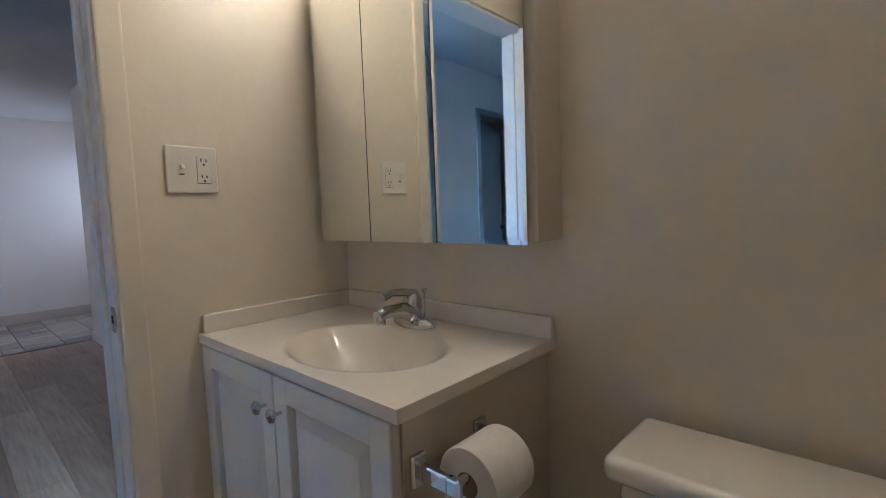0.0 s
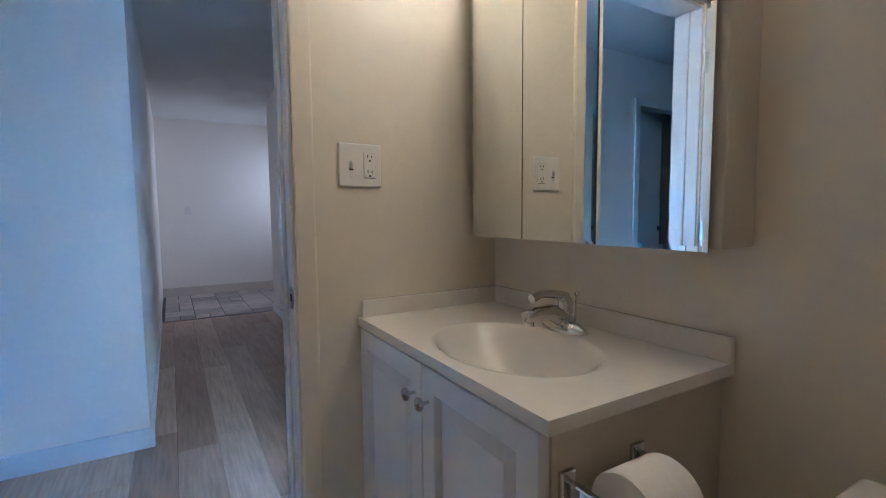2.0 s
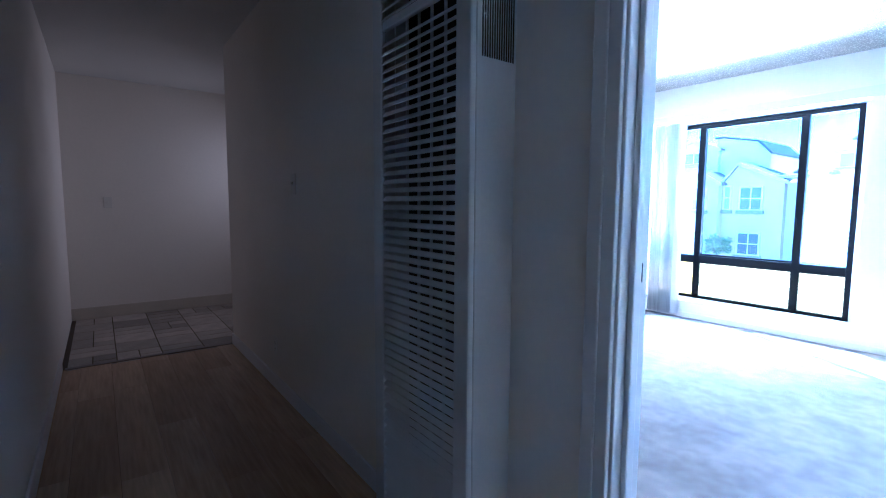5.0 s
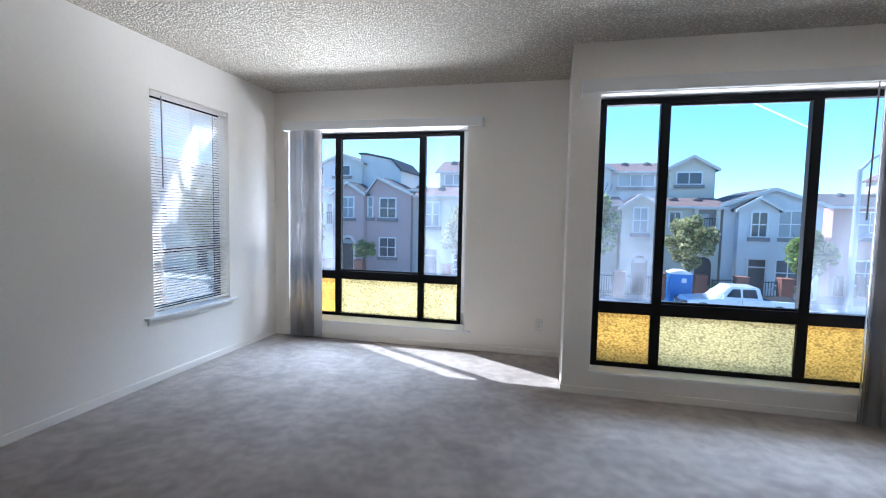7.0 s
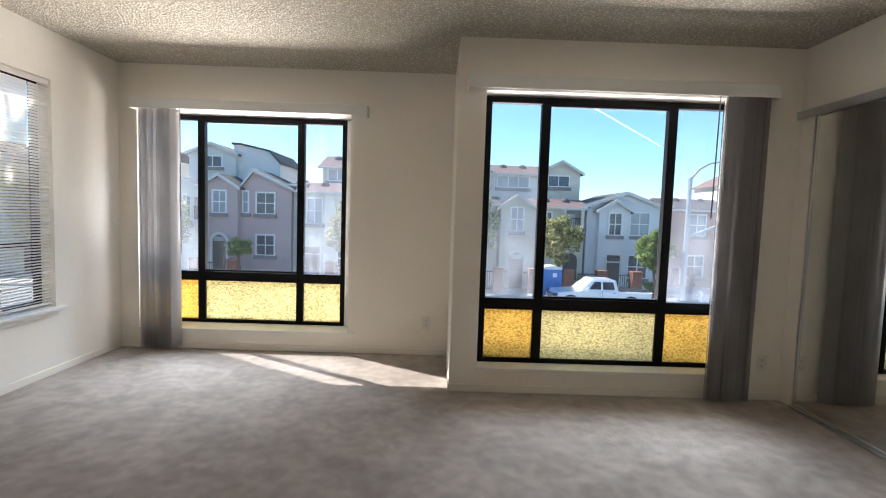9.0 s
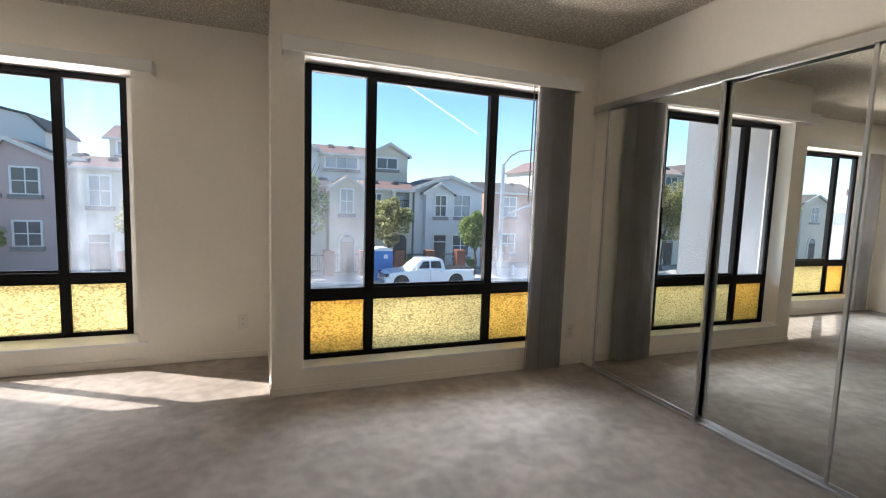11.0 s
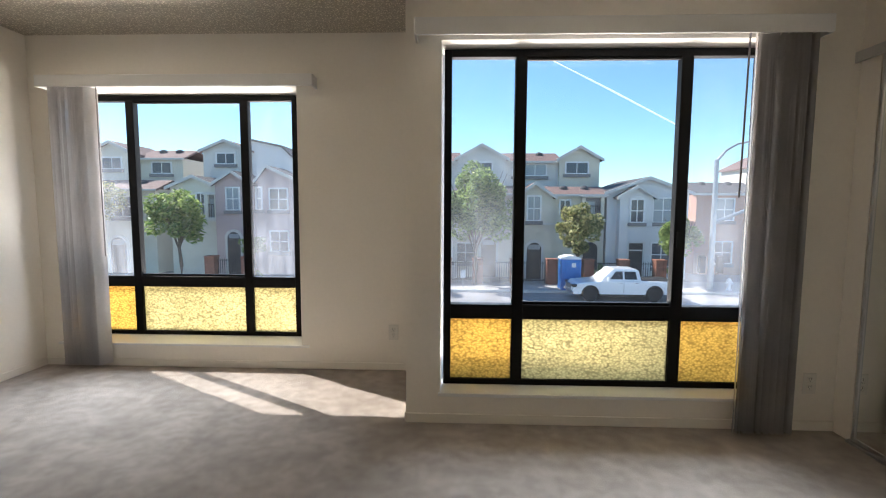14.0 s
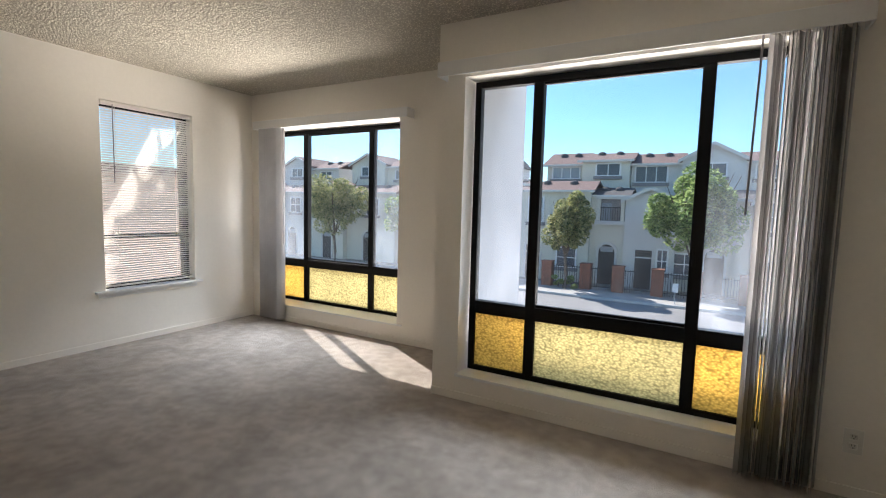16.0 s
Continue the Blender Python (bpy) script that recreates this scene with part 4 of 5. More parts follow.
def switch_plate():
    t = thing("switch_plate", (0, 0, 0), "ivory double wall plate with toggle and socket", "switch plate")
    bm = bmesh.new()
    box(bm, -0.0625, 0.0625, -0.006, 0, -0.060, 0.060, 0.004)
    part("plate", bm, PLASTIC, t)
    boxes("toggle_slot", [(-0.033, -0.021, -0.0064, -0.005, -0.014, -0.0105)], DARK, t)
    boxes("toggle_base", [(-0.033, -0.021, -0.0068, -0.005, -0.010, 0.013)], PLASTIC, t)
    bm = bmesh.new()
    box(bm, -0.0315, -0.0225, -0.019, -0.005, 0.0, 0.011, 0.003, m=None)
    part("toggle", bm, PLASTIC, t)
    bm = bmesh.new()
    box(bm, 0.010, 0.044, -0.008, -0.005, -0.034, 0.034, 0.001)
    g = part("socket_insert", bm, PLASTIC, t)
    boxes("seam", [(0.0095, 0.0445, -0.0064, -0.0055, -0.0355, 0.0345)], GROUT, t)
    for z in (-0.021, 0.021):
        for x, h in ((0.021, 0.009), (0.033, 0.007)):
            boxes("slot", [(x - 0.0013, x + 0.0013, -0.0088, -0.0076, z, z + h)], DARK, g)
        boxes("slot", [(0.0245, 0.0295, -0.0088, -0.0076, z - 0.010, z - 0.005)], DARK, g)
    for x in (-0.027, 0.027):
        for z in (-0.047, 0.047) if x > 0 else (-0.03, 0.03):
            bm = bmesh.new()
            tube(bm, (x, -0.0075, z), (x, -0.004, z), 0.003, n=10)
            part("screw", bm, PLASTIC, t)
    t.matrix_basis = pose(XS + 0.001, 0.4955, 1.287, 0, 0, 90)


switch_plate()


def toilet_paper():
    x, ya, yb, z = -0.568, 0.535, 0.70, 0.737
    t = thing("paper_holder", (x, 0.6, z), "chrome toilet paper holder on the vanity side", "paper holder")
    for y in (ya, yb):
        bm = bmesh.new()
        box(bm, x, x + 0.010, y - 0.016, y + 0.016, z - 0.028, z + 0.028, 0.004)
        part("mount", bm, CHROME, t)
        bm = bmesh.new()
        box(bm, x + 0.008, x + 0.085, y - 0.006, y + 0.006, z - 0.016, z + 0.016, 0.004)
        box(bm, x + 0.07, x + 0.098, y - 0.008, y + 0.008, z - 0.016, z + 0.016, 0.005)
        part("arm", bm, CHROME, t)
    bm = bmesh.new()
    tube(bm, (x + 0.083, ya, z), (x + 0.083, yb, z), 0.008, n=14)
    part("roller", bm, CHROME, t)
    r = thing("toilet_roll", (x + 0.083, 0.617, z), "white toilet paper roll on a chrome holder", "toilet paper")
    bm = bmesh.new()
    prof = [(0.021, -0.052), (0.058, -0.052), (0.060, -0.049), (0.060, 0.049), (0.058, 0.052), (0.021, 0.052)]
    lathe(bm, prof, (x + 0.083, 0.618, z - 0.012), 48, pose(0, 0, 0, 90))
    part("paper", bm, PAPER, r, smooth=True)
    bm = bmesh.new()
    lathe(bm, [(0.0195, -0.0525), (0.0205, -0.0525), (0.0205, 0.0525), (0.0195, 0.0525)], (x + 0.083, 0.618, z - 0.012), 32, pose(0, 0, 0, 90))
    part("core", bm, CARDBOARD, r)


toilet_paper()


def toilet():
    x0, x1, y0, y1 = -0.343, 0.14, 0.735, 0.935
    t = thing("toilet", (-0.125, 0.62, 0), "bone-coloured two-piece porcelain toilet", "toilet")
    bm = bmesh.new()
    box(bm, x0, x1, y0, y1, 0.706, 0.751, 0.018, segments=5)
    part("tank_lid", bm, PORCELAIN, t, smooth=True)
    bm = bmesh.new()
    box(bm, x0 + 0.02, x1 - 0.02, y0 + 0.018, y1 - 0.01, 0.39, 0.707, 0.022, segments=4)
    part("tank", bm, PORCELAIN, t, smooth=True)
    bm = bmesh.new()
    lathe(bm, [(0.12, 0.0), (0.13, 0.03), (0.10, 0.12), (0.12, 0.24), (0.19, 0.36), (0.20, 0.39), (0.15, 0.40)], (-0.125, 0.56, 0), 40, None, 0.92, 1.15)
    part("bowl", bm, PORCELAIN, t, smooth=True)
    bm = bmesh.new()
    lathe(bm, [(0.20, 0.401), (0.205, 0.41), (0.20, 0.425), (0.05, 0.43)], (-0.125, 0.54, 0), 40, None, 0.92, 1.12)
    part("seat_cover", bm, PORCELAIN, t, smooth=True)
    bm = bmesh.new()
    tube(bm, (x0 + 0.05, y0 + 0.02, 0.655), (x0 + 0.05, y0 - 0.006, 0.655), 0.014, n=16)
    bent(bm, [(x0 + 0.05, y0 - 0.008, 0.655), (x0 + 0.02, y0 - 0.012, 0.652), (x0 - 0.02, y0 - 0.012, 0.642)], [0.008, 0.007, 0.009], 10)
    part("flush_lever", bm, CHROME, t, "chrome flush lever", smooth=True)


toilet()


def room_door(name, hinge, width, turn, label, knob_z=0.97):
    """A flush white door, hinged at the origin and reaching along +x before the turn."""
    t = thing(name, (0, 0, 0), label, "door")
    bm = bmesh.new()
    box(bm, 0.003, width, -0.018, 0.018, 0.008, 2.03, 0.003)
    d = part("leaf", bm, TRIM, t)
    for s in (-1, 1):
        bm = bmesh.new()
        lathe(bm, [(0.028, 0), (0.028, 0.006), (0.012, 0.012), (0.011, 0.035), (0.024, 0.045), (0.027, 0.058), (0.018, 0.068), (0.004, 0.070)], (width - 0.06, s * 0.018, knob_z), 24, pose(0, 0, 0, 90 * s))
        part("door_knob", bm, CHROME, t, "round metal knob", smooth=True)
    for z in (0.25, 1.05, 1.80):
        bm = bmesh.new()
        tube(bm, (0, 0.02, z - 0.045), (0, 0.02, z + 0.045), 0.006, n=10)
        box(bm, 0.0, 0.03, 0.0175, 0.0195, z - 0.045, z + 0.045)
        part("hinge", bm, ALU, t, "painted hinge")
    t.matrix_basis = pose(*hinge, 0, 0, turn)
    return t


room_door("bathroom_door", (XS + 0.012, -0.415, 0), 0.66, -8, "white flush bathroom door standing wide open")
room_door("hall_door", (-2.80, -1.895, 0), 0.78, -110, "white flush door standing ajar into a dim room")


# ---- outside: ground, street ----
GZ = -3.5


def ground_sheet():
    bm = bmesh.new()
    box(bm, -600, 600, -60, 900, GZ - 0.3, GZ)
    return tagged(part("ground", bm, ASPHALT), "worn grey asphalt street reaching far away", "ground", kind="structure")


ground_sheet()
structure("pavement", [(-70, 40, 27.9, 31.6, GZ, GZ + 0.13)], PAVING, "pale concrete pavement along the houses", "pavement", 0.02)
structure("kerb", [(-70, 40, 27.72, 27.9, GZ, GZ + 0.14)], material("kerb concrete", (0.5, 0.49, 0.47), 0.9), "pale concrete kerb", "kerb", 0.02)
structure("garden_strip", [(-70, 14, 31.6, 34, GZ, GZ + 0.11)], material("front yard paving", (0.24, 0.22, 0.2), 0.9), "dim front yards behind the railings", "ground")


# ---- outside: houses ----
def far_window(house, x, z, w, h, y, glass=None, bars=1, sill=True, arch=False, trim=None):
    """A window with a raised surround, glass set back, bars and sill."""
    trim = trim or WINDOW_TRIM
    bm = bmesh.new()
    f = 0.10
    for r in ((x - w / 2 - f, x - w / 2, z - h / 2, z + h / 2), (x + w / 2, x + w / 2 + f, z - h / 2, z + h / 2),
              (x - w / 2 - f, x + w / 2 + f, z + h / 2, z + h / 2 + f), (x - w / 2 - f, x + w / 2 + f, z - h / 2 - f * 0.6, z - h / 2)):
        box(bm, r[0], r[1], y - 0.07, y + 0.06, r[2], r[3])
    for k in range(bars):
        bx = x - w / 2 + w * (k + 1) / (bars + 1)
        box(bm, bx - 0.03, bx + 0.03, y - 0.03, y + 0.05, z - h / 2, z + h / 2)
    if h > 1.1:
        box(bm, x - w / 2, x + w / 2, y - 0.025, y + 0.045, z - 0.03, z + 0.03)
    if arch:
        n = 8
        for k in range(n):
            a0, a1 = math.pi * k / n, math.pi * (k + 1) / n
            o = [(x + r * math.cos(a), z + h / 2 + r * 0.5 * math.sin(a)) for r, a in ((w / 2 + f, a0), (w / 2 + f, a1), (w / 2 - 0.02, a1), (w / 2 - 0.02, a0))]
            prism(bm, o, y - 0.08, y + 0.05)
    win = part("window", bm, trim, house)
    boxes("pane", [(x - w / 2, x + w / 2, y - 0.012, y + 0.02, z - h / 2, z + h / 2)], glass or FAR_GLASS, win)
    if sill:
        boxes("sill", [(x - w / 2 - 0.2, x + w / 2 + 0.2, y - 0.16, y, z - h / 2 - 0.30, z - h / 2 - 0.07)], SILL_SHADE_GREY, win, "grey sill", bevel=0.02)
    return win


def arched_door(house, x, w, ztop, y, trim=True, mat=None):
    """A dark door under a round arch with a raised pale band."""
    n, r = 12, w / 2
    zc = ztop - r
    bm = bmesh.new()
    out = [(x - r, GZ + 0.1)] + [(x - r * math.cos(math.pi * k / n), zc + r * math.sin(math.pi * k / n)) for k in range(n + 1)] + [(x + r, GZ + 0.1)]
    prism(bm, out, y - 0.02, y + 0.02)
    d = part("door", bm, mat or DOOR_DARK, house, "dark arched door")
    if trim:
        bm = bmesh.new()
        for k in range(n):
            a0, a1 = math.pi * k / n, math.pi * (k + 1) / n
            o = [(x - q * math.cos(a), zc + q * math.sin(a)) for q, a in ((r, a0), (r + 0.18, a0), (r + 0.18, a1), (r, a1))]
            prism(bm, o, y - 0.10, y + 0.02)
        box(bm, x - r - 0.14, x - r, y - 0.08, y + 0.02, GZ + 0.1, zc)
        box(bm, x + r, x + r + 0.14, y - 0.08, y + 0.02, GZ + 0.1, zc)
        part("arch_band", bm, FAR_TRIM, d)
        boxes("fanlight", [(x - r * 0.8, x + r * 0.8, y - 0.035, y - 0.015, zc + 0.02, zc + r * 0.72)], FAR_CURTAIN, d)
    return d


def square_door(house, x, w, z1, y):
    d = boxes("door", [(x - w / 2, x + w / 2, y - 0.02, y + 0.02, GZ + 0.1, z1)], DOOR_DARK, house, "dark panel door")
    boxes("door_frame", [(x - w / 2 - 0.12, x - w / 2, y - 0.07, y + 0.02, GZ + 0.1, z1 + 0.12), (x + w / 2, x + w / 2 + 0.12, y - 0.07, y + 0.02, GZ + 0.1, z1 + 0.12),
                         (x - w / 2, x + w / 2, y - 0.07, y + 0.02, z1, z1 + 0.12), (x - w / 2, x + w / 2, y - 0.04, y + 0.02, z1 - 0.5, z1 - 0.42)], FAR_TRIM, d)
    return d


def gable_block(house, x0, x1, y0, y1, eave, peak, wall, roof, base=GZ, over=0.25, peak_x=None, fascia=None):
    """A block with a gable towards the street: walls, two roof slopes with thickness, fascia boards."""
    xc = (x0 + x1) / 2 if peak_x is None else peak_x
    bm = bmesh.new()
    prism(bm, [(x0, base), (x1, base), (x1, eave), (xc, peak), (x0, eave)], y0, y1)
    w = part("wall", bm, wall, house)
    bm = bmesh.new()
    sl, sr = (peak - eave) / (xc - x0), (peak - eave) / (x1 - xc)
    t = 0.13
    prism(bm, [(x0 - over, eave - over * sl), (xc, peak), (xc, peak + t), (x0 - over, eave - over * sl + t)], y0 - over, y1 + over)
    prism(bm, [(x1 + over, eave - over * sr), (x1 + over, eave - over * sr + t), (xc, peak + t), (xc, peak)], y0 - over, y1 + over)
    r = part("roof", bm, roof, house)
    bm = bmesh.new()
    yy = y0 - over - 0.05
    prism(bm, [(x0 - over, eave - over * sl - 0.06), (xc, peak - 0.06), (xc, peak + t + 0.02), (x0 - over, eave - over * sl + t + 0.02)], yy, yy + 0.05)
    prism(bm, [(x1 + over, eave - over * sr - 0.06), (x1 + over, eave - over * sr + t + 0.02), (xc, peak + t + 0.02), (xc, peak - 0.06)], yy, yy + 0.05)
    part("fascia", bm, fascia or FAR_TRIM, house)
    return w


def slab_roof_block(house, x0, x1, y0, y1, eave, ridge, wall, roof, base=GZ, over=0.3):
    """A block with its eaves to the street and a ridge along x."""
    boxes("wall", [(x0, x1, y0, y1, base, eave)], wall, house)
    yc = (y0 + y1) / 2
    bm = bmesh.new()
    a = [bm.verts.new(v) for v in ((x0 - over, y0 - over, eave), (x1 + over, y0 - over, eave), (x1 + over - 0.1, yc, ridge), (x0 - over + 0.1, yc, ridge), (x1 + over, y1 + over, eave), (x0 - over, y1 + over, eave))]
    b = [bm.verts.new(v.co + Vector((0, 0, -0.14))) for v in a]
    for f in ((0, 1, 2, 3), (3, 2, 4, 5)):
        bm.faces.new([a[i] for i in f])
    for f in ((3, 2, 1, 0), (5, 4, 2, 3)):
        bm.faces.new([b[i] for i in f])
    for i, j in ((0, 1), (1, 2), (2, 4), (4, 5), (5, 3), (3, 0)):
        bm.faces.new((a[i], b[i], b[j], a[j]))
    r = part("roof", bm, roof, house)
    boxes("gutter", [(x0 - over, x1 + over, y0 - over - 0.09, y0 - over, eave - 0.14, eave + 0.0)], FAR_TRIM, house)
    for k in range(2):
        vx = x0 + (x1 - x0) * (0.3 + 0.4 * k)
        bm = bmesh.new()
        lathe(bm, [(0.30, -0.1), (0.28, 0.08), (0.18, 0.18), (0.02, 0.22)], (vx, yc - 0.6, ridge - (ridge - eave) * 0.6 / (yc - y0 + over)), 12)
        part("roof_vent", bm, ROOF_DARK, r)
    return r


def balcony(house, x0, x1, y, z0, z1, wall):
    """A balcony: flat grey panel standing for the shaded recess, parapet band and railing."""
    boxes("balcony_recess_shade", [(x0, x1, y - 0.012, y + 0.02, z0, z1)], SILL_SHADE_GREY, house, "flat grey panel for the shade of a balcony recess")
    boxes("balcony_post", [(x0 - 0.12, x0 + 0.1, y - 0.22, y, z0 - 0.1, z1 + 0.1)], wall, house)
    boxes("balcony_post", [(x1 - 0.1, x1 + 0.12, y - 0.22, y, z0 - 0.1, z1 + 0.1)], wall, house)
    boxes("balcony_band", [(x0 - 0.2, x1 + 0.2, y - 0.3, y, z0 - 0.25, z0)], FAR_TRIM, house, bevel=0.02)
    boxes("balcony_band", [(x0 - 0.2, x1 + 0.2, y - 0.3, y, z1, z1 + 0.2)], FAR_TRIM, house, bevel=0.02)
    bm = bmesh.new()
    n = int((x1 - x0) / 0.14)
    for k in range(n + 1):
        x = x0 + (x1 - x0) * k / n
        box(bm, x - 0.012, x + 0.012, y - 0.2, y - 0.176, z0, z0 + 0.85)
    box(bm, x0, x1, y - 0.21, y - 0.166, z0 + 0.83, z0 + 0.88)
    part("railing", bm, IRON, house)
    boxes("balcony_door", [(x0 + 0.15, x0 + 0.75, y - 0.03, y - 0.01, z0, z1 - 0.25)], FAR_CURTAIN, house)


def house(at, label):
    return thing("townhouse", at, label, "house", "townhouses across the street")


F = 33.0
# beige house with the arched door, its setback top floor and the balcony beside it
h = house((4, F, GZ), "beige stucco townhouse with an arched door and dormers")
gable_block(h, 2.3, 4.6, F - 0.7, F + 2, 2.0, 2.78, S_BEIGE, ROOF_RED)
far_window(h, 3.40, 1.22, 0.76, 1.5, F - 0.7, FAR_CURTAIN)
arched_door(h, 3.46, 0.95, -1.0, F - 0.7)
slab_roof_block(h, 4.6, 8.15, F, F + 3.6, 2.15, 2.75, S_BEIGE, ROOF_RED)
boxes("string_course", [(2.25, 4.62, F - 0.78, F - 0.7, 0.15, 0.27), (4.62, 8.15, F - 0.08, F, 0.15, 0.27)], FAR_TRIM, h)
far_window(h, 5.55, 1.30, 0.6, 0.9, F, sill=False)
balcony(h, 6.75, 7.95, F, 0.55, 1.95, S_BEIGE)
arched_door(h, 7.3, 0.95, -1.0, F, False)
slab_roof_block(h, 1.9, 5.7, F + 3.2, F + 7.5, 4.62, 5.45, S_GREY, ROOF_RED, base=1.5)
far_window(h, 3.65, 4.0, 2.3, 0.75, F + 3.2, FAR_CURTAIN, 2)
gable_block(h, 5.7, 8.55, F + 2.8, F + 7.0, 4.75, 5.55, S_BEIGE, ROOF_DARK, base=1.5)
far_window(h, 6.95, 4.12, 1.5, 0.72, F + 2.8, FAR_GLASS, 1)
# white house
h = house((11, F, GZ), "white stucco townhouse with twin gables")
gable_block(h, 8.3, 13.6, F, F + 6, 2.25, 3.2, S_WHITE, ROOF_DARK)
gable_block(h, 8.95, 11.05, F - 0.6, F + 1, 2.0, 2.62, S_WHITE, ROOF_DARK)
far_window(h, 10.05, 1.1, 0.78, 1.4, F - 0.6, FAR_GLASS, 1, arch=True)
far_window(h, 11.95, 1.15, 1.25, 1.5, F, FAR_CURTAIN, 1)
far_window(h, 11.95, -1.8, 1.25, 1.5, F, FAR_GLASS, 1)
square_door(h, 10.05, 0.9, -1.0, F - 0.6)
# rose corner house
h = house((17, F + 4, GZ), "rose stucco corner house with a hipped roof")
slab_roof_block(h, 15.6, 20.5, F + 3, F + 9, 2.35, 3.3, S_ROSE, ROOF_DARK)
gable_block(h, 20.5, 24.5, F + 3, F + 9, 4.4, 5.4, S_CREAM, ROOF_RED)
far_window(h, 17.6, 1.2, 1.2, 1.5, F + 3, FAR_CURTAIN)
far_window(h, 17.6, -1.9, 1.2, 1.5, F + 3)
far_window(h, 22.5, 2.6, 1.3, 1.2, F + 3)
# grey-beige house behind the big tree
h = house((-1.2, F, GZ), "grey stucco townhouse behind a street tree")
gable_block(h, -4.45, -1.55, F - 0.5, F + 2, 2.05, 2.75, S_GREY, ROOF_DARK)
slab_roof_block(h, -1.55, 2.2, F, F + 3.6, 2.2, 2.8, S_BEIGE, ROOF_DARK)
bm = bmesh.new()
lathe(bm, [(0.40, -0.06), (0.58, -0.06), (0.58, 0.06), (0.40, 0.06)], (-3.38, F - 0.53, 0.98), 28, pose(0, 0, 0, 90))
part("round_window", bm, FAR_TRIM, h, "round white window surround", smooth=True)
bm = bmesh.new()
lathe(bm, [(0.41, -0.01), (0.41, 0.01)], (-3.38, F - 0.52, 0.98), 28, pose(0, 0, 0, 90))
part("round_pane", bm, FAR_GLASS, h)
square_door(h, -3.25, 0.95, -1.0, F - 0.5)
far_window(h, -1.0, -1.75, 1.2, 1.2, F)
arched_door(h, 0.53, 1.0, -0.75, F)
far_window(h, -2.2, -1.6, 0.5, 1.3, F - 0.5)
slab_roof_block(h, -4.7, -1.6, F + 3.2, F + 7.5, 4.6, 5.5, S_GREY, ROOF_RED, base=1.5)
far_window(h, -3.45, 3.9, 1.9, 1.0, F + 3.2, FAR_GLASS, 2)
gable_block(h, -1.6, 1.9, F + 2.8, F + 7.0, 4.75, 5.7, S_GREY, ROOF_RED, base=1.5)
far_window(h, 0.1, 4.1, 1.5, 0.75, F + 2.8)
# cream house with the low hip and balcony
h = house((-8, F, GZ), "cream stucco townhouse with a balcony and arch")
slab_roof_block(h, -11.2, -6.6, F - 0.4, F + 3.2, 2.65, 3.35, S_CREAM, ROOF_RED)
slab_roof_block(h, -6.6, -4.45, F, F + 3.4, 2.35, 2.9, S_CREAM, ROOF_DARK)
far_window(h, -10.2, 1.35, 0.95, 1.6, F - 0.4, FAR_CURTAIN)
balcony(h, -6.1, -4.65, F, 0.72, 2.1, S_CREAM)
arched_door(h, -5.5, 1.0, -0.8, F)
square_door(h, -10.3, 1.0, -1.1, F - 0.4)
far_window(h, -8.0, -1.8, 1.2, 1.2, F - 0.4)
slab_roof_block(h, -10.6, -7.9, F + 3.2, F + 7.5, 4.65, 5.7, S_CREAM, ROOF_RED, base=1.5)
far_window(h, -9.2, 4.05, 1.9, 0.75, F + 3.2, FAR_CURTAIN, 2)
slab_roof_block(h, -7.9, -4.75, F + 2.6, F + 7.5, 4.85, 5.6, S_CREAM, ROOF_RED, base=1.5)
far_window(h, -6.15, 4.2, 1.5, 0.75, F + 2.6, FAR_GLASS, 1)
# mauve house
h = house((-14.6, F, GZ), "mauve stucco townhouse with white windows")
gable_block(h, -17.7, -15.3, F - 0.6, F + 2, 2.75, 3.5, S_MAUVE, ROOF_DARK)
gable_block(h, -15.3, -11.9, F, F + 3.5, 2.75, 3.9, S_MAUVE, ROOF_DARK, peak_x=-14.4)
far_window(h, -16.5, 1.75, 0.8, 1.4, F - 0.6, FAR_CURTAIN)
far_window(h, -15.0, 1.8, 0.3, 1.4, F, FAR_CURTAIN, 0)
far_window(h, -13.65, 1.75, 1.15, 1.35, F, FAR_GLASS)
far_window(h, -13.65, -1.1, 1.15, 1.3, F, FAR_GLASS)
arched_door(h, -16.5, 0.9, -0.45, F - 0.6)
gable_block(h, -21.0, -17.7, F - 0.2, F + 3, 2.5, 3.2, S_CREAM, ROOF_DARK)
far_window(h, -18.9, 1.4, 0.5, 1.4, F - 0.2)
balcony(h, -18.4, -17.75, F - 0.25, 0.5, 2.0, S_CREAM)
gable_block(h, -20.3, -16.9, F + 2.8, F + 7, 5.3, 6.0, S_GREY, ROOF_RED, base=1.5)
far_window(h, -18.6, 4.75, 1.3, 0.7, F + 2.8, FAR_GLASS)
bm = bmesh.new()
prism(bm, [(-17.2, 1.5), (-13.8, 1.5), (-13.8, 4.75), (-14.6, 5.62), (-16.7, 6.05), (-17.2, 6.05)], F + 3.2, F + 8.5)
part("wall", bm, S_WHITE, h)
bm = bmesh.new()
prism(bm, [(-13.62, 4.70), (-13.62, 4.84), (-14.5, 5.74), (-16.7, 6.19), (-17.3, 6.19), (-17.3, 6.06), (-16.7, 6.06), (-14.58, 5.63)], F + 3.0, F + 8.6)
part("roof", bm, ROOF_DARK, h)
slab_roof_block(h, -12.0, -11.2, F + 0.5, F + 4, 3.1, 3.4, S_GREY, ROOF_DARK)
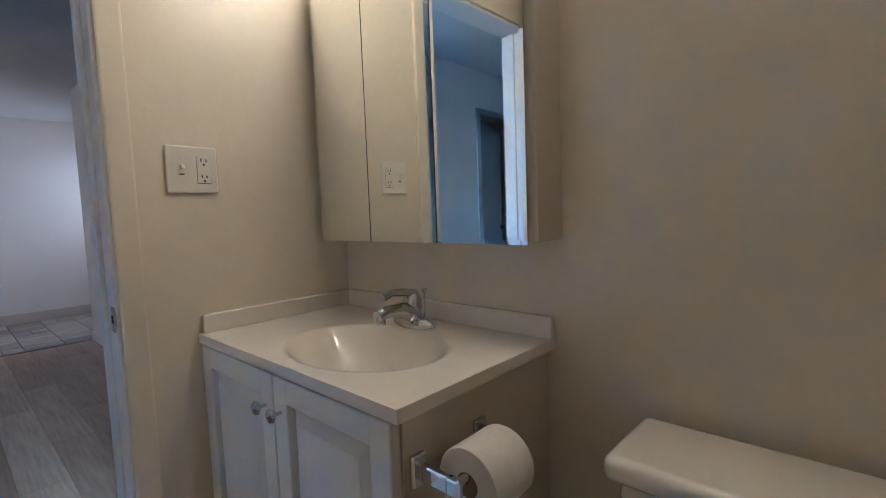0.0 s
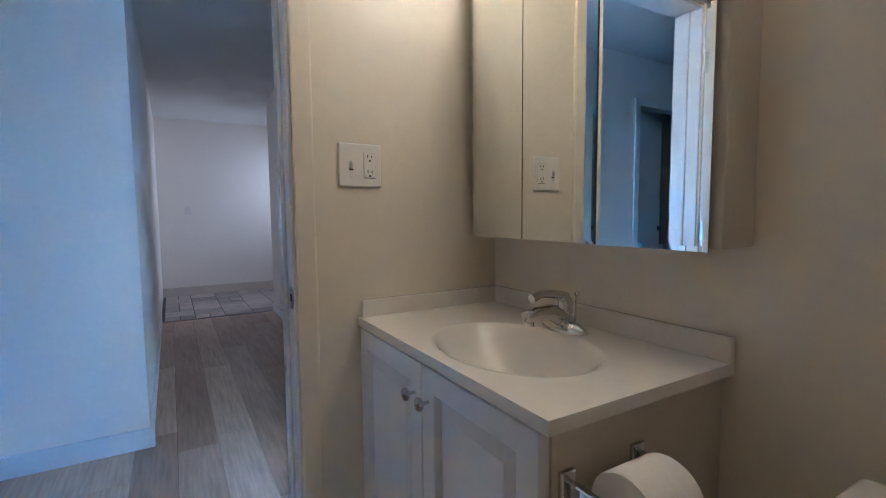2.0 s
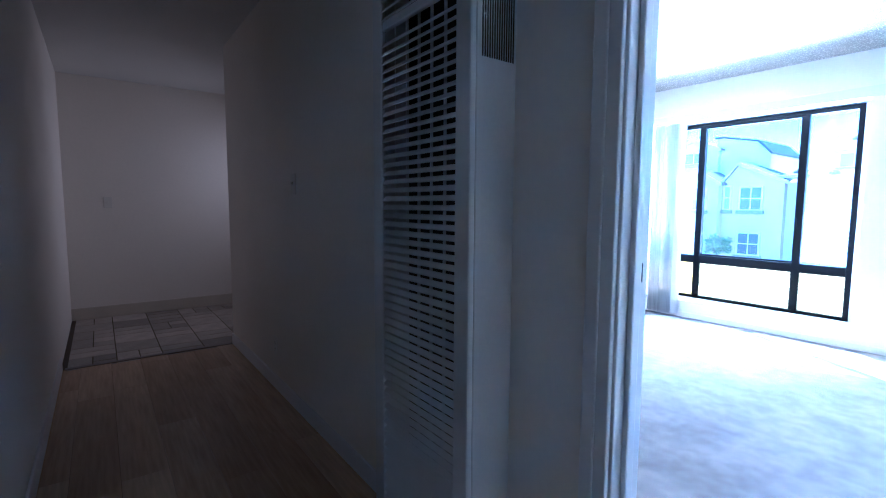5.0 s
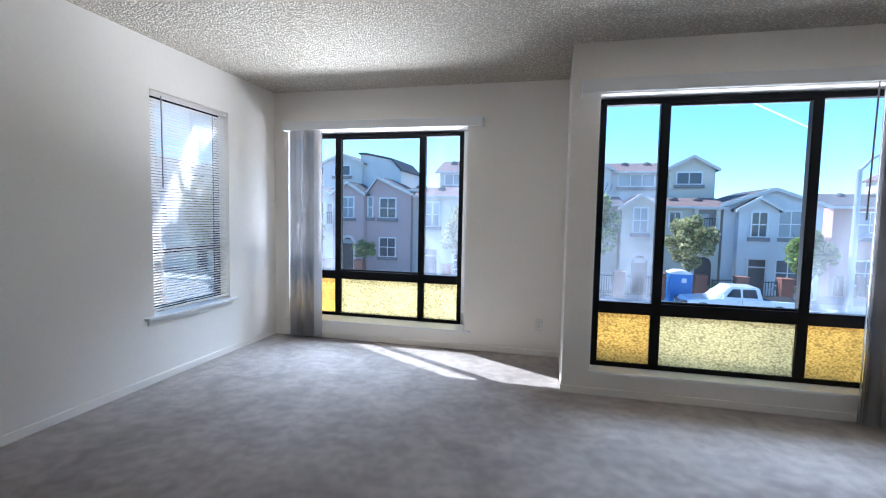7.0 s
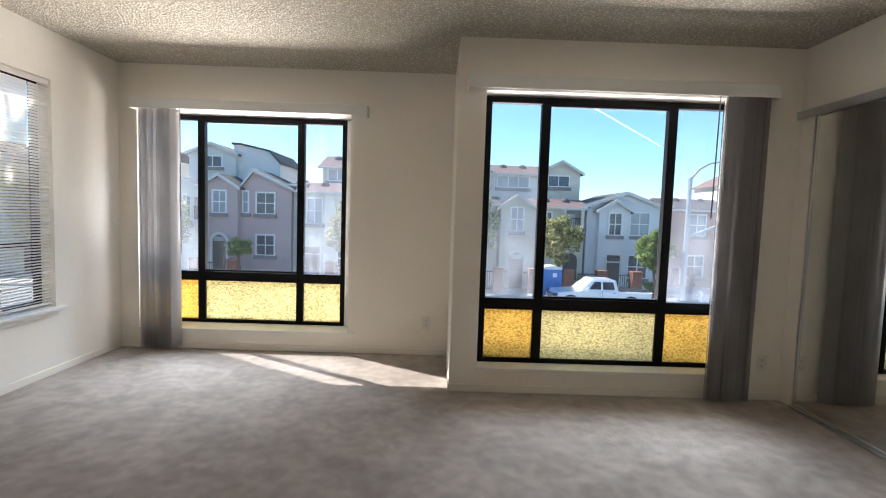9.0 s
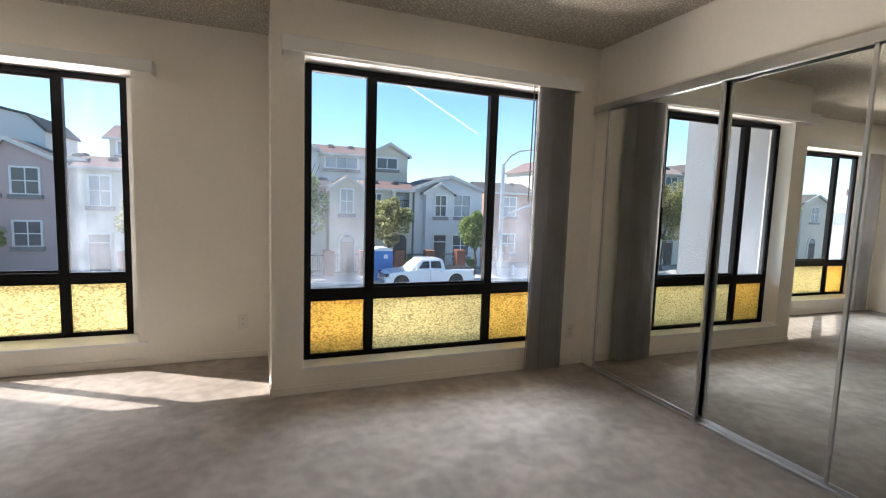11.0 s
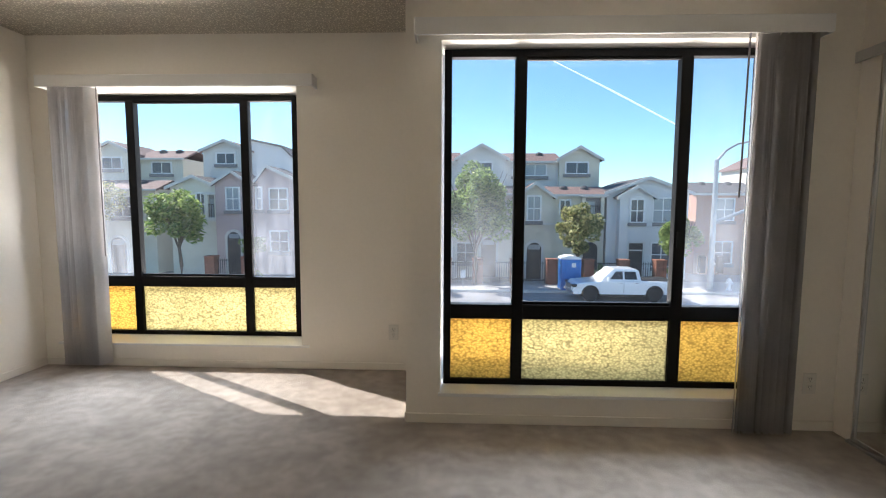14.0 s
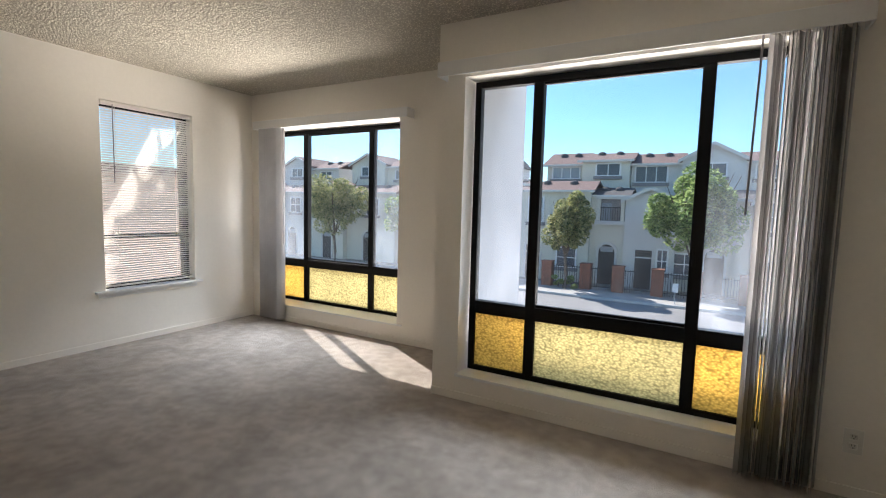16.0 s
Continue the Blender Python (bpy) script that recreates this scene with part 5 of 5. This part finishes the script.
# houses further along
for k, (cx, wall, roof) in enumerate(((-26.5, S_CREAM, ROOF_RED), (-35.5, S_GREY, ROOF_RED), (-45.0, S_BEIGE, ROOF_DARK))):
    h = house((cx, F, GZ), "pale stucco townhouse further along the street")
    gable_block(h, cx - 4.5, cx - 0.8, F - 0.5, F + 3, 2.5, 3.3, wall, roof)
    slab_roof_block(h, cx - 0.8, cx + 4.3, F, F + 3.5, 2.4, 3.1, wall, roof)
    gable_block(h, cx - 2.6, cx + 1.2, F + 2.8, F + 7, 5.0, 5.9, wall, roof, base=1.5)
    slab_roof_block(h, cx + 1.2, cx + 4.4, F + 3.2, F + 7, 4.8, 5.6, wall, roof, base=1.5)
    far_window(h, cx - 2.6, 1.4, 1.1, 1.4, F - 0.5, FAR_CURTAIN)
    far_window(h, cx + 2.0, 1.2, 1.2, 1.3, F)
    far_window(h, cx - 0.7, 4.4, 1.4, 0.75, F + 2.8)
    far_window(h, cx + 2.8, 4.1, 1.4, 0.75, F + 3.2)
    arched_door(h, cx - 2.6, 1.0, -1.0, F - 0.5)
    arched_door(h, cx + 1.6, 1.1, -0.9, F)


# ---- outside: brick pillars and railings ----
def brick_pillar(x, y, top):
    t = thing("brick_pillar", (x, y, GZ + 0.1), "square red brick gate pillar with a pale cap", "pillar", "brick gate pillars")
    boxes("core", [(x - 0.29, x + 0.29, y - 0.29, y + 0.29, GZ + 0.1, top - 0.08)], GROUT, t)
    z, row = GZ + 0.11, 0
    bm = bmesh.new()
    while z < top - 0.12:
        for s in (-1, 1):
            for k in range(3):
                w = 0.2
                o = -0.3 + 0.205 * k if row % 2 == 0 else -0.3 + 0.2 * k
                box(bm, x + o, x + o + w - 0.012, y + s * 0.29 - 0.02, y + s * 0.29 + 0.02, z, z + 0.065)
                box(bm, x + s * 0.29 - 0.02, x + s * 0.29 + 0.02, y + o, y + o + w - 0.012, z, z + 0.065)
        z += 0.078
        row += 1
    part("brick_course", bm, BRICK, t)
    boxes("cap", [(x - 0.34, x + 0.34, y - 0.34, y + 0.34, top - 0.09, top)], BRICK, t, "brick cap", bevel=0.02)
    return t


PX = (-16.9, -14.6, -8.5, -6.15, -4.3, -2.2, -0.3, 2.0, 4.2, 6.4, 8.5, 10.7)
for x in PX:
    brick_pillar(x, 30.2, -1.82)
for a, b in zip(PX, PX[1:]):
    if b - a > 3:
        continue
    t = thing("iron_railing", ((a + b) / 2, 30.2, GZ + 0.1), "black iron railing between brick pillars", "railing", "iron railings")
    boxes("rail", [(a + 0.33, b - 0.33, 30.18, 30.22, -2.12, -2.08)], IRON, t)
    boxes("rail", [(a + 0.33, b - 0.33, 30.18, 30.22, -3.2, -3.16)], IRON, t)
    n = int((b - a - 0.66) / 0.13)
    for k in range(n):
        x = a + 0.33 + (b - a - 0.66) * (k + 0.5) / n
        boxes("bar", [(x - 0.012, x + 0.012, 30.188, 30.212, -3.36, -2.0)], IRON, t)


# ---- outside: trees ----
def leaf_crown(bm, centre, radii, count, size, rnd, lobes=7):
    """Many small tilted leaves gathered on uneven lobes, with gaps between them."""
    cs = []
    for k in range(lobes):
        d = Vector((rnd.gauss(0, 1), rnd.gauss(0, 1), rnd.gauss(0, 0.8))).normalized()
        cs.append((Vector((d.x * radii[0], d.y * radii[1], d.z * radii[2])) * rnd.uniform(0.30, 0.80), rnd.uniform(0.16, 0.32) if lobes > 30 else rnd.uniform(0.20, 0.40)))
    for k in range(count):
        c, s = cs[rnd.randrange(lobes)]
        d = Vector((rnd.gauss(0, 1), rnd.gauss(0, 1), rnd.gauss(0, 1))).normalized() * rnd.uniform(0.55, 1.05) ** 0.5
        p = Vector(centre) + c + Vector((d.x * radii[0] * s, d.y * radii[1] * s, d.z * radii[2] * s))
        q = Euler((rnd.uniform(-0.9, 0.9), rnd.uniform(-0.9, 0.9), rnd.uniform(0, 6.28))).to_matrix()
        l = size * rnd.uniform(0.7, 1.3)
        vs = [bm.verts.new(p + q @ Vector(v)) for v in ((-l, 0, 0), (0, -l * 0.42, l * 0.12), (l, 0, 0), (0, l * 0.42, l * 0.12))]
        bm.faces.new(vs)


def tree(x, y, ground, z0, z1, r, leaf, label, seed, count=3600, size=0.18):
    rnd = random.Random(seed)
    t = thing("street_tree", (x, y, ground), label, "tree", "street trees")
    bm = bmesh.new()
    zc = (z0 + z1) / 2
    bent(bm, [(x, y, ground - 0.05), (x + 0.05, y, (ground + z0) / 2), (x - 0.04, y, z0), (x, y, zc)], [0.15, 0.11, 0.09, 0.05], 8)
    for k in range(6):
        a = k * 1.05 + rnd.uniform(-0.3, 0.3)
        e = rnd.uniform(0.45, 0.75)
        bent(bm, [(x - 0.04, y, z0 + rnd.uniform(-0.2, 0.4)), (x + r * 0.35 * math.cos(a), y + r * 0.35 * math.sin(a), zc - 0.2), (x + r * e * math.cos(a), y + r * e * math.sin(a), zc + (z1 - zc) * e)], [0.055, 0.04, 0.012], 6)
    part("trunk", bm, BARK, t)
    bm = bmesh.new()
    leaf_crown(bm, (x, y, zc), (r, r, (z1 - z0) / 2), count, size, rnd, 44)
    part("crown", bm, leaf, t)
    return t


tree(5.65, 29.6, GZ + 0.13, -1.55, 1.65, 1.5, LEAF_RUST, "small rusty-green street tree on the pavement", 1, 8500, 0.12)
tree(-0.45, 29.4, GZ + 0.13, -1.4, 4.0, 2.6, LEAF, "large green street tree on the pavement", 2, 15000, 0.14)
tree(11.6, 29.6, GZ + 0.13, -2.0, 1.1, 1.25, LEAF_BRIGHT, "small bright green street tree on the pavement", 3, 7000, 0.12)
tree(-7.25, 29.6, GZ + 0.13, -1.6, 2.7, 1.6, LEAF_RUST, "rusty-green street tree on the pavement", 4, 11000, 0.13)
tree(-25.4, 29.4, GZ + 0.13, -1.4, 4.3, 3.2, LEAF_RUST, "large rusty-green street tree on the pavement", 5, 14000, 0.12)
tree(-14.6, 31.0, GZ + 0.11, -1.9, -0.35, 0.85, LEAF_BRIGHT, "small bright green front-yard tree", 6, 2500, 0.1)
tree(-18.4, 29.4, GZ + 0.13, -1.3, 2.6, 1.9, LEAF_BRIGHT, "bright green street tree on the pavement", 7, 6000)
tree(-36.0, 29.4, GZ + 0.13, -1.3, 3.6, 2.6, LEAF, "green street tree on the pavement", 8, 6000)


def shrub(x, y, w, h, seed, leaf):
    rnd = random.Random(seed)
    t = thing("shrub", (x, y, GZ + 0.1), "rounded green shrub by the railing", "shrub", "front-yard shrubs")
    bm = bmesh.new()
    tube(bm, (x, y, GZ + 0.09), (x, y, GZ + 0.1 + h * 0.5), 0.03, 0.02, 6)
    part("stem", bm, BARK, t)
    bm = bmesh.new()
    leaf_crown(bm, (x, y, GZ + 0.1 + h * 0.52), (w, w, h * 0.55), 900, 0.08, rnd, 6)
    part("foliage", bm, leaf, t)


shrub(-7.7, 29.9, 0.55, 0.7, 21, LEAF_BRIGHT)
shrub(-6.9, 29.8, 0.6, 0.75, 22, LEAF)
shrub(7.5, 31.2, 0.55, 1.5, 23, LEAF)
shrub(11.6, 30.6, 0.7, 1.1, 24, LEAF_BRIGHT)
shrub(-14.2, 30.7, 0.6, 0.6, 25, LEAF_BRIGHT)


# ---- outside: truck, portable toilet, lamp ----
def pickup_truck(x0, y, z):
    """Crew-cab pickup with its nose towards -x."""
    t = thing("pickup_truck", (x0 + 2.85, y, z), "white crew-cab pickup truck parked at the kerb", "truck")
    t.scale = (0.93, 0.93, 0.93)
    L, W = 5.7, 0.96

    def arch(cx, r, n=8):
        return [(cx - r * math.cos(math.pi * k / n), 0.42 + r * math.sin(math.pi * k / n)) for k in range(n + 1)]

    low = [(0.05, 0.42)] + arch(0.98, 0.50) + arch(4.45, 0.50) + [(5.62, 0.45), (5.68, 0.62), (5.66, 1.13), (3.75, 1.16), (3.72, 1.16), (1.62, 1.18), (1.45, 1.12), (0.35, 1.02), (0.08, 0.90), (0.0, 0.62)]
    bm = bmesh.new()
    rings = []
    for yy, drop in ((y - W, 0.10), (y - W + 0.012, 0.03), (y - W + 0.09, 0.0), (y + W - 0.09, 0.0), (y + W - 0.012, 0.03), (y + W, 0.10)):
        rings.append([bm.verts.new((x0 + (a if a > 0.1 else a + drop * 0.6), yy, z + (b - drop if b > 0.98 else b))) for a, b in low])
    for p, q in zip(rings, rings[1:]):
        for k in range(len(low)):
            n = (k + 1) % len(low)
            bm.faces.new((p[k], p[n], q[n], q[k]))
    bm.faces.new(rings[0])
    bm.faces.new(rings[-1][::-1])
    part("body", bm, CAR_WHITE, t)
    boxes("wheel_well", [(x0 + c - 0.46, x0 + c + 0.46, y - W + 0.1, y + W - 0.1, z + 0.36, z + 0.9) for c in (0.98, 4.45)], DARK, t)
    boxes("sill_trim", [(x0 + 1.5, x0 + 3.93, y - W + 0.02, y + W - 0.02, z + 0.33, z + 0.43)], DARK, t)
    bm = bmesh.new()
    base, top = [(1.55, 1.16), (3.74, 1.16)], [(2.25, 1.78), (3.60, 1.76)]
    a = [bm.verts.new((x0 + u, y + s * (W - 0.05), z + v)) for s in (-1, 1) for u, v in base]
    b = [bm.verts.new((x0 + u, y + s * (W - 0.20), z + v)) for s in (-1, 1) for u, v in top]
    for f in ((a[0], a[1], b[1], b[0]), (a[3], a[2], b[2], b[3]), (a[2], a[0], b[0], b[2]), (a[1], a[3], b[3], b[1]), (b[0], b[1], b[3], b[2])):
        bm.faces.new(f)
    bmesh.ops.bevel(bm, geom=bm.edges[:], offset=0.05, segments=2, affect="EDGES")
    part("cab", bm, CAR_WHITE, t, smooth=True)
    for s in (-1, 1):
        for u0, u1, v0, v1 in ((2.02, 2.72, 2.36, 2.72), (2.82, 3.5, 2.82, 3.42)):
            bm = bmesh.new()
            p = [(u0, 1.24), (u1, 1.24), (v1, 1.66), (v0, 1.66)]
            q = []
            for u, v in p:
                f = (v - 1.16) / 0.61
                q.append(bm.verts.new((x0 + u, y + s * (W - 0.05 - 0.15 * f + 0.008), z + v)))
            bm.faces.new(q)
            bmesh.ops.solidify(bm, geom=bm.faces[:], thickness=0.012)
            part("side_window", bm, CAR_GLASS, t)
        for u in (2.77, 3.62):
            boxes("door_handle", [(x0 + u - 0.25, x0 + u - 0.08, y + s * W - 0.01 if s > 0 else y - W - 0.02, y + W + 0.02 if s > 0 else y - W + 0.01, z + 1.03, z + 1.06)], CHROME, t)
        boxes("door_seam", [(x0 + 2.765, x0 + 2.78, y + s * (W + 0.001) - 0.003, y + s * (W + 0.001) + 0.003, z + 0.5, z + 1.14)], DARK, t)
        boxes("wing_mirror", [(x0 + 1.85, x0 + 1.98, y + s * (W + 0.12) - 0.09, y + s * (W + 0.12) + 0.09, z + 1.18, z + 1.38)], CAR_WHITE, t, bevel=0.02)
    bm = bmesh.new()
    q = [bm.verts.new((x0 + u, y + w, z + v)) for u, w, v in ((1.62, -W + 0.14, 1.22), (1.62, W - 0.14, 1.22), (2.17, W - 0.25, 1.70), (2.17, -W + 0.25, 1.70))]
    bm.faces.new(q)
    bmesh.ops.solidify(bm, geom=bm.faces[:], thickness=0.03)
    part("windscreen", bm, CAR_GLASS, t)
    boxes("bed_floor", [(x0 + 3.8, x0 + 5.55, y - W + 0.1, y + W - 0.1, z + 1.166, z + 1.172)], DARK, t)
    boxes("grille", [(x0 - 0.01, x0 + 0.04, y - 0.6, y + 0.6, z + 0.62, z + 0.92)], CHROME, t, bevel=0.01)
    for s in (-1, 1):
        boxes("headlamp", [(x0 + 0.02, x0 + 0.25, y + s * 0.80 - 0.16, y + s * 0.80 + 0.165, z + 0.78, z + 0.95)], CAR_GLASS, t, bevel=0.02)
        boxes("tail_lamp", [(x0 + 5.58, x0 + 5.69, y + s * 0.88 - 0.08, y + s * 0.88 + 0.09, z + 0.75, z + 1.10)], TAIL, t, "red tail lamp", bevel=0.01)
    boxes("bumper", [(x0 - 0.04, x0 + 0.2, y - W + 0.02, y + W - 0.02, z + 0.40, z + 0.58)], CHROME, t, bevel=0.03)
    boxes("bumper", [(x0 + 5.5, x0 + 5.74, y - W + 0.02, y + W - 0.02, z + 0.48, z + 0.64)], CHROME, t, bevel=0.03)
    for cx in (0.98, 4.45):
        for s in (-1, 1):
            bm = bmesh.new()
            lathe(bm, [(0.24, -0.12), (0.37, -0.12), (0.395, -0.08), (0.395, 0.08), (0.37, 0.12), (0.24, 0.12)], (x0 + cx, y + s * (W - 0.12), z + 0.395), 28, pose(0, 0, 0, 90))
            w = part("wheel", bm, RUBBER, t, "black tyre", smooth=True)
            bm = bmesh.new()
            lathe(bm, [(0.05, -0.10), (0.23, -0.10), (0.245, -0.118), (0.245, 0.118), (0.23, 0.10), (0.05, 0.10)], (x0 + cx, y + s * (W - 0.12), z + 0.395), 24, pose(0, 0, 0, 90))
            for k in range(6):
                box(bm, -0.03, 0.03, -0.115, 0.115, 0.04, 0.24, m=pose(x0 + cx, y + s * (W - 0.12), z + 0.395, 0, 60 * k, 0))
            part("rim", bm, ALU, w, "alloy rim")


pickup_truck(4.15, 26.3, GZ)


def portable_toilet(x, y, z):
    t = thing("portable_toilet", (x, y, z), "blue plastic portable toilet on the pavement", "portable toilet")
    t.scale = (0.9, 0.9, 0.96)
    w = 0.56
    boxes("base", [(x - w - 0.04, x + w + 0.04, y - w - 0.04, y + w + 0.04, z, z + 0.14)], BLUE, t, bevel=0.02)
    boxes("shell", [(x - w, x + w, y - w, y + w, z + 0.14, z + 1.82)], BLUE, t, bevel=0.02)
    for s in (-1, 1):
        boxes("corner_post", [(x + s * w - 0.05, x + s * w + 0.05, y - w - 0.03, y - w + 0.05, z + 0.14, z + 1.84)], BLUE, t, bevel=0.01)
    boxes("door", [(x - 0.36, x + 0.36, y - w - 0.025, y - w, z + 0.2, z + 1.74)], BLUE, t, bevel=0.01)
    boxes("sign", [(x + 0.02, x + 0.28, y - w - 0.032, y - w - 0.024, z + 1.35, z + 1.6)], WHITE_PLASTIC, t, "white notice plate")
    for k in range(4):
        boxes("vent_slot", [(x - w - 0.006, x - w + 0.002, y - 0.3, y + 0.3, z + 1.5 + 0.06 * k, z + 1.53 + 0.06 * k)], DARK, t)
    bm = bmesh.new()
    prism(bm, [(x - w - 0.05, z + 1.82), (x + w + 0.05, z + 1.82), (x + w + 0.02, z + 1.90), (x + 0.2, z + 2.02), (x - 0.2, z + 2.02), (x - w - 0.02, z + 1.90)], y - w - 0.05, y + w + 0.05)
    part("roof", bm, WHITE_PLASTIC, t, "pale domed roof")


portable_toilet(4.88, 28.5, GZ + 0.13)


def street_lamp(x, y):
    t = thing("street_lamp", (x, y, GZ), "tall grey steel street lamp with signal arm", "street lamp")
    bm = bmesh.new()
    tube(bm, (x, y, GZ), (x, y, 4.0), 0.17, 0.12, 16)
    part("pole", bm, GALV, t, smooth=True)
    bm = bmesh.new()
    bent(bm, [(x, y, 3.9), (x + 0.5, y, 4.5), (x + 1.1, y, 4.85), (x + 1.9, y, 5.0)], [0.08, 0.07, 0.06, 0.05], 10)
    part("arm", bm, GALV, t, smooth=True)
    boxes("lamp_head", [(x + 1.8, x + 2.5, y - 0.15, y + 0.15, 4.95, 5.08)], WHITE_PLASTIC, t, bevel=0.03)
    bm = bmesh.new()
    bent(bm, [(x, y, 0.45), (x + 1.6, y - 0.3, 1.2), (x + 4.0, y - 0.8, 1.9)], [0.11, 0.09, 0.07], 10)
    part("mast_arm", bm, GALV, t, smooth=True)
    for dx, zz in ((-0.55, -1.9), (0.45, -1.9)):
        s = boxes("signal_head", [(x + dx - 0.16, x + dx + 0.16, y - 0.2, y + 0.1, zz - 0.5, zz + 0.5)], DARK, t, "black traffic signal head", bevel=0.03)
        boxes("bracket", [(min(x, x + dx), max(x, x + dx), y - 0.02, y + 0.02, zz - 0.02, zz + 0.02)], GALV, s)


street_lamp(12.9, 28.6)


def hydrant(x, y):
    t = thing("fire_hydrant", (x, y, GZ + 0.13), "white fire hydrant on the pavement", "hydrant")
    bm = bmesh.new()
    lathe(bm, [(0.16, 0), (0.16, 0.06), (0.10, 0.08), (0.10, 0.5), (0.14, 0.53), (0.12, 0.62), (0.05, 0.70), (0.01, 0.72)], (x, y, GZ + 0.13), 20)
    part("barrel", bm, WHITE_PLASTIC, t, smooth=True)
    bm = bmesh.new()
    tube(bm, (x - 0.2, y, GZ + 0.55), (x + 0.2, y, GZ + 0.55), 0.07, n=14)
    part("nozzle", bm, WHITE_PLASTIC, t, smooth=True)


hydrant(13.9, 28.5)
t = thing("sign_post", (-1.2, 28.2, GZ + 0.13), "small white sign on a thin post at the kerb", "sign")
boxes("post", [(-1.22, -1.18, 28.18, 28.22, GZ + 0.13, -2.5)], GALV, t)
boxes("plate", [(-1.34, -1.06, 28.165, 28.178, -2.75, -2.3)], WHITE_PLASTIC, t)


# ---- outside: beside the blind-covered window ----
t = thing("neighbour_house", (-9.5, 6.5, GZ), "pale pink stucco neighbour wall under a tiled roof", "house")
boxes("wall", [(-11.5, -8.6, 4.6, 7.6, GZ, 1.7)], stucco("pale pink stucco", (0.60, 0.45, 0.37)), t)
boxes("roof", [(-11.7, -8.4, 4.4, 7.8, 1.7, 1.85)], ROOF_RED, t, bevel=0.02)
tree(-6.7, 5.75, GZ, 2.5, 4.6, 0.85, LEAF, "slim garden tree close to the blind-covered window", 9, 700, 0.12)

# far wooded ridge; distance haze is put into its blue-grey base colour
HILL = material("haze-tinted wooded hillside", (0.20, 0.23, 0.25), 0.95, vary=0.2, scale=0.05, grain=0.4)
rnd = random.Random(31)
bm = bmesh.new()
crest, foot, back = [], [], []
for k in range(121):
    x = -420 + 6 * k
    z = 25 * math.exp(-((x + 240) / 120) ** 2) + 11 + 1.2 * math.sin(x * 0.07) + rnd.uniform(-0.5, 0.5)
    crest.append(bm.verts.new((x, 300, z)))
    foot.append(bm.verts.new((x, 190, GZ - 0.1)))
    back.append(bm.verts.new((x, 420, GZ - 0.1)))
for rows in ((foot, crest), (crest, back)):
    for k in range(120):
        bm.faces.new((rows[0][k], rows[0][k + 1], rows[1][k + 1], rows[1][k]))
tagged(part("hill", bm, HILL, smooth=True), "wooded ridge far behind the houses, tinted as haze", "hill", kind="structure")

# vapour trails
for a, b, w in (((58, 400, 131), (185, 400, 67), 0.8),):
    t = thing("vapour_trail", a, "thin white vapour trail in the sky", "vapour trail")
    t["kind"] = "structure"
    bm = bmesh.new()
    bent(bm, [a, tuple((p + q) / 2 + (0.6 if i == 2 else 0) for i, (p, q) in enumerate(zip(a, b))), b], [0.25, w, w * 0.8], 8)
    part("streak", bm, CONTRAIL, t, smooth=True)

# ---- pieces of the floors ----
rnd = random.Random(11)


def plank_mesh(w, l):
    bm = bmesh.new()
    box(bm, 0, l, 0, w, -0.006, 0.0)
    me = bpy.data.meshes.new("plank")
    bmesh.ops.recalc_face_normals(bm, faces=bm.faces)
    bm.to_mesh(me)
    bm.free()
    me.materials.append(PLANK)
    return me


PW, PL = 0.18, 1.22
whole = plank_mesh(PW - 0.0015, PL - 0.0015)
y, row = YH + 0.045 - PW, 0
while y > -3.4:
    far, near = (-5.78, XS - 0.062) if y > -0.2 else (-2.86, XS - 0.062)
    x = far - rnd.uniform(0.0, 1.1)
    while x < near:
        a, b = max(x, far), min(x + PL, near)
        if b - a > 0.04:
            me = whole if b - a > PL - 0.002 else plank_mesh(PW - 0.0015, b - a - 0.0015)
            p = new("plank", me)
            p.parent, p.location = floor_hall, (a, y, rnd.uniform(-0.0005, 0.0005))
        x += PL
    y -= PW
    row += 1


def tile_mesh(a, b):
    bm = bmesh.new()
    box(bm, 0, a - 0.008, 0, b - 0.008, -0.006, 0.0)
    me = bpy.data.meshes.new("tile")
    bmesh.ops.recalc_face_normals(bm, faces=bm.faces)
    bm.to_mesh(me)
    bm.free()
    me.materials.append(TILE)
    return me


tiles = {k: tile_mesh(*k) for k in ((0.3, 0.3), (0.3, 0.15), (0.15, 0.15), (0.15, 0.3))}
x = -7.54
while x < -5.9:
    y = -0.07
    while y < 2.1:
        kind = rnd.choice(("a", "b", "c"))
        lay = {"a": [((0.3, 0.3), 0, 0)], "b": [((0.3, 0.15), 0, 0), ((0.15, 0.15), 0, 0.15), ((0.15, 0.15), 0.15, 0.15)], "c": [((0.15, 0.3), 0, 0), ((0.15, 0.3), 0.15, 0)]}[kind]
        for k, dx, dy in lay:
            p = new("tile", tiles[k])
            p.parent, p.location = floor_kitchen, (x + dx, y + dy, 0)
        y += 0.3
    x += 0.3
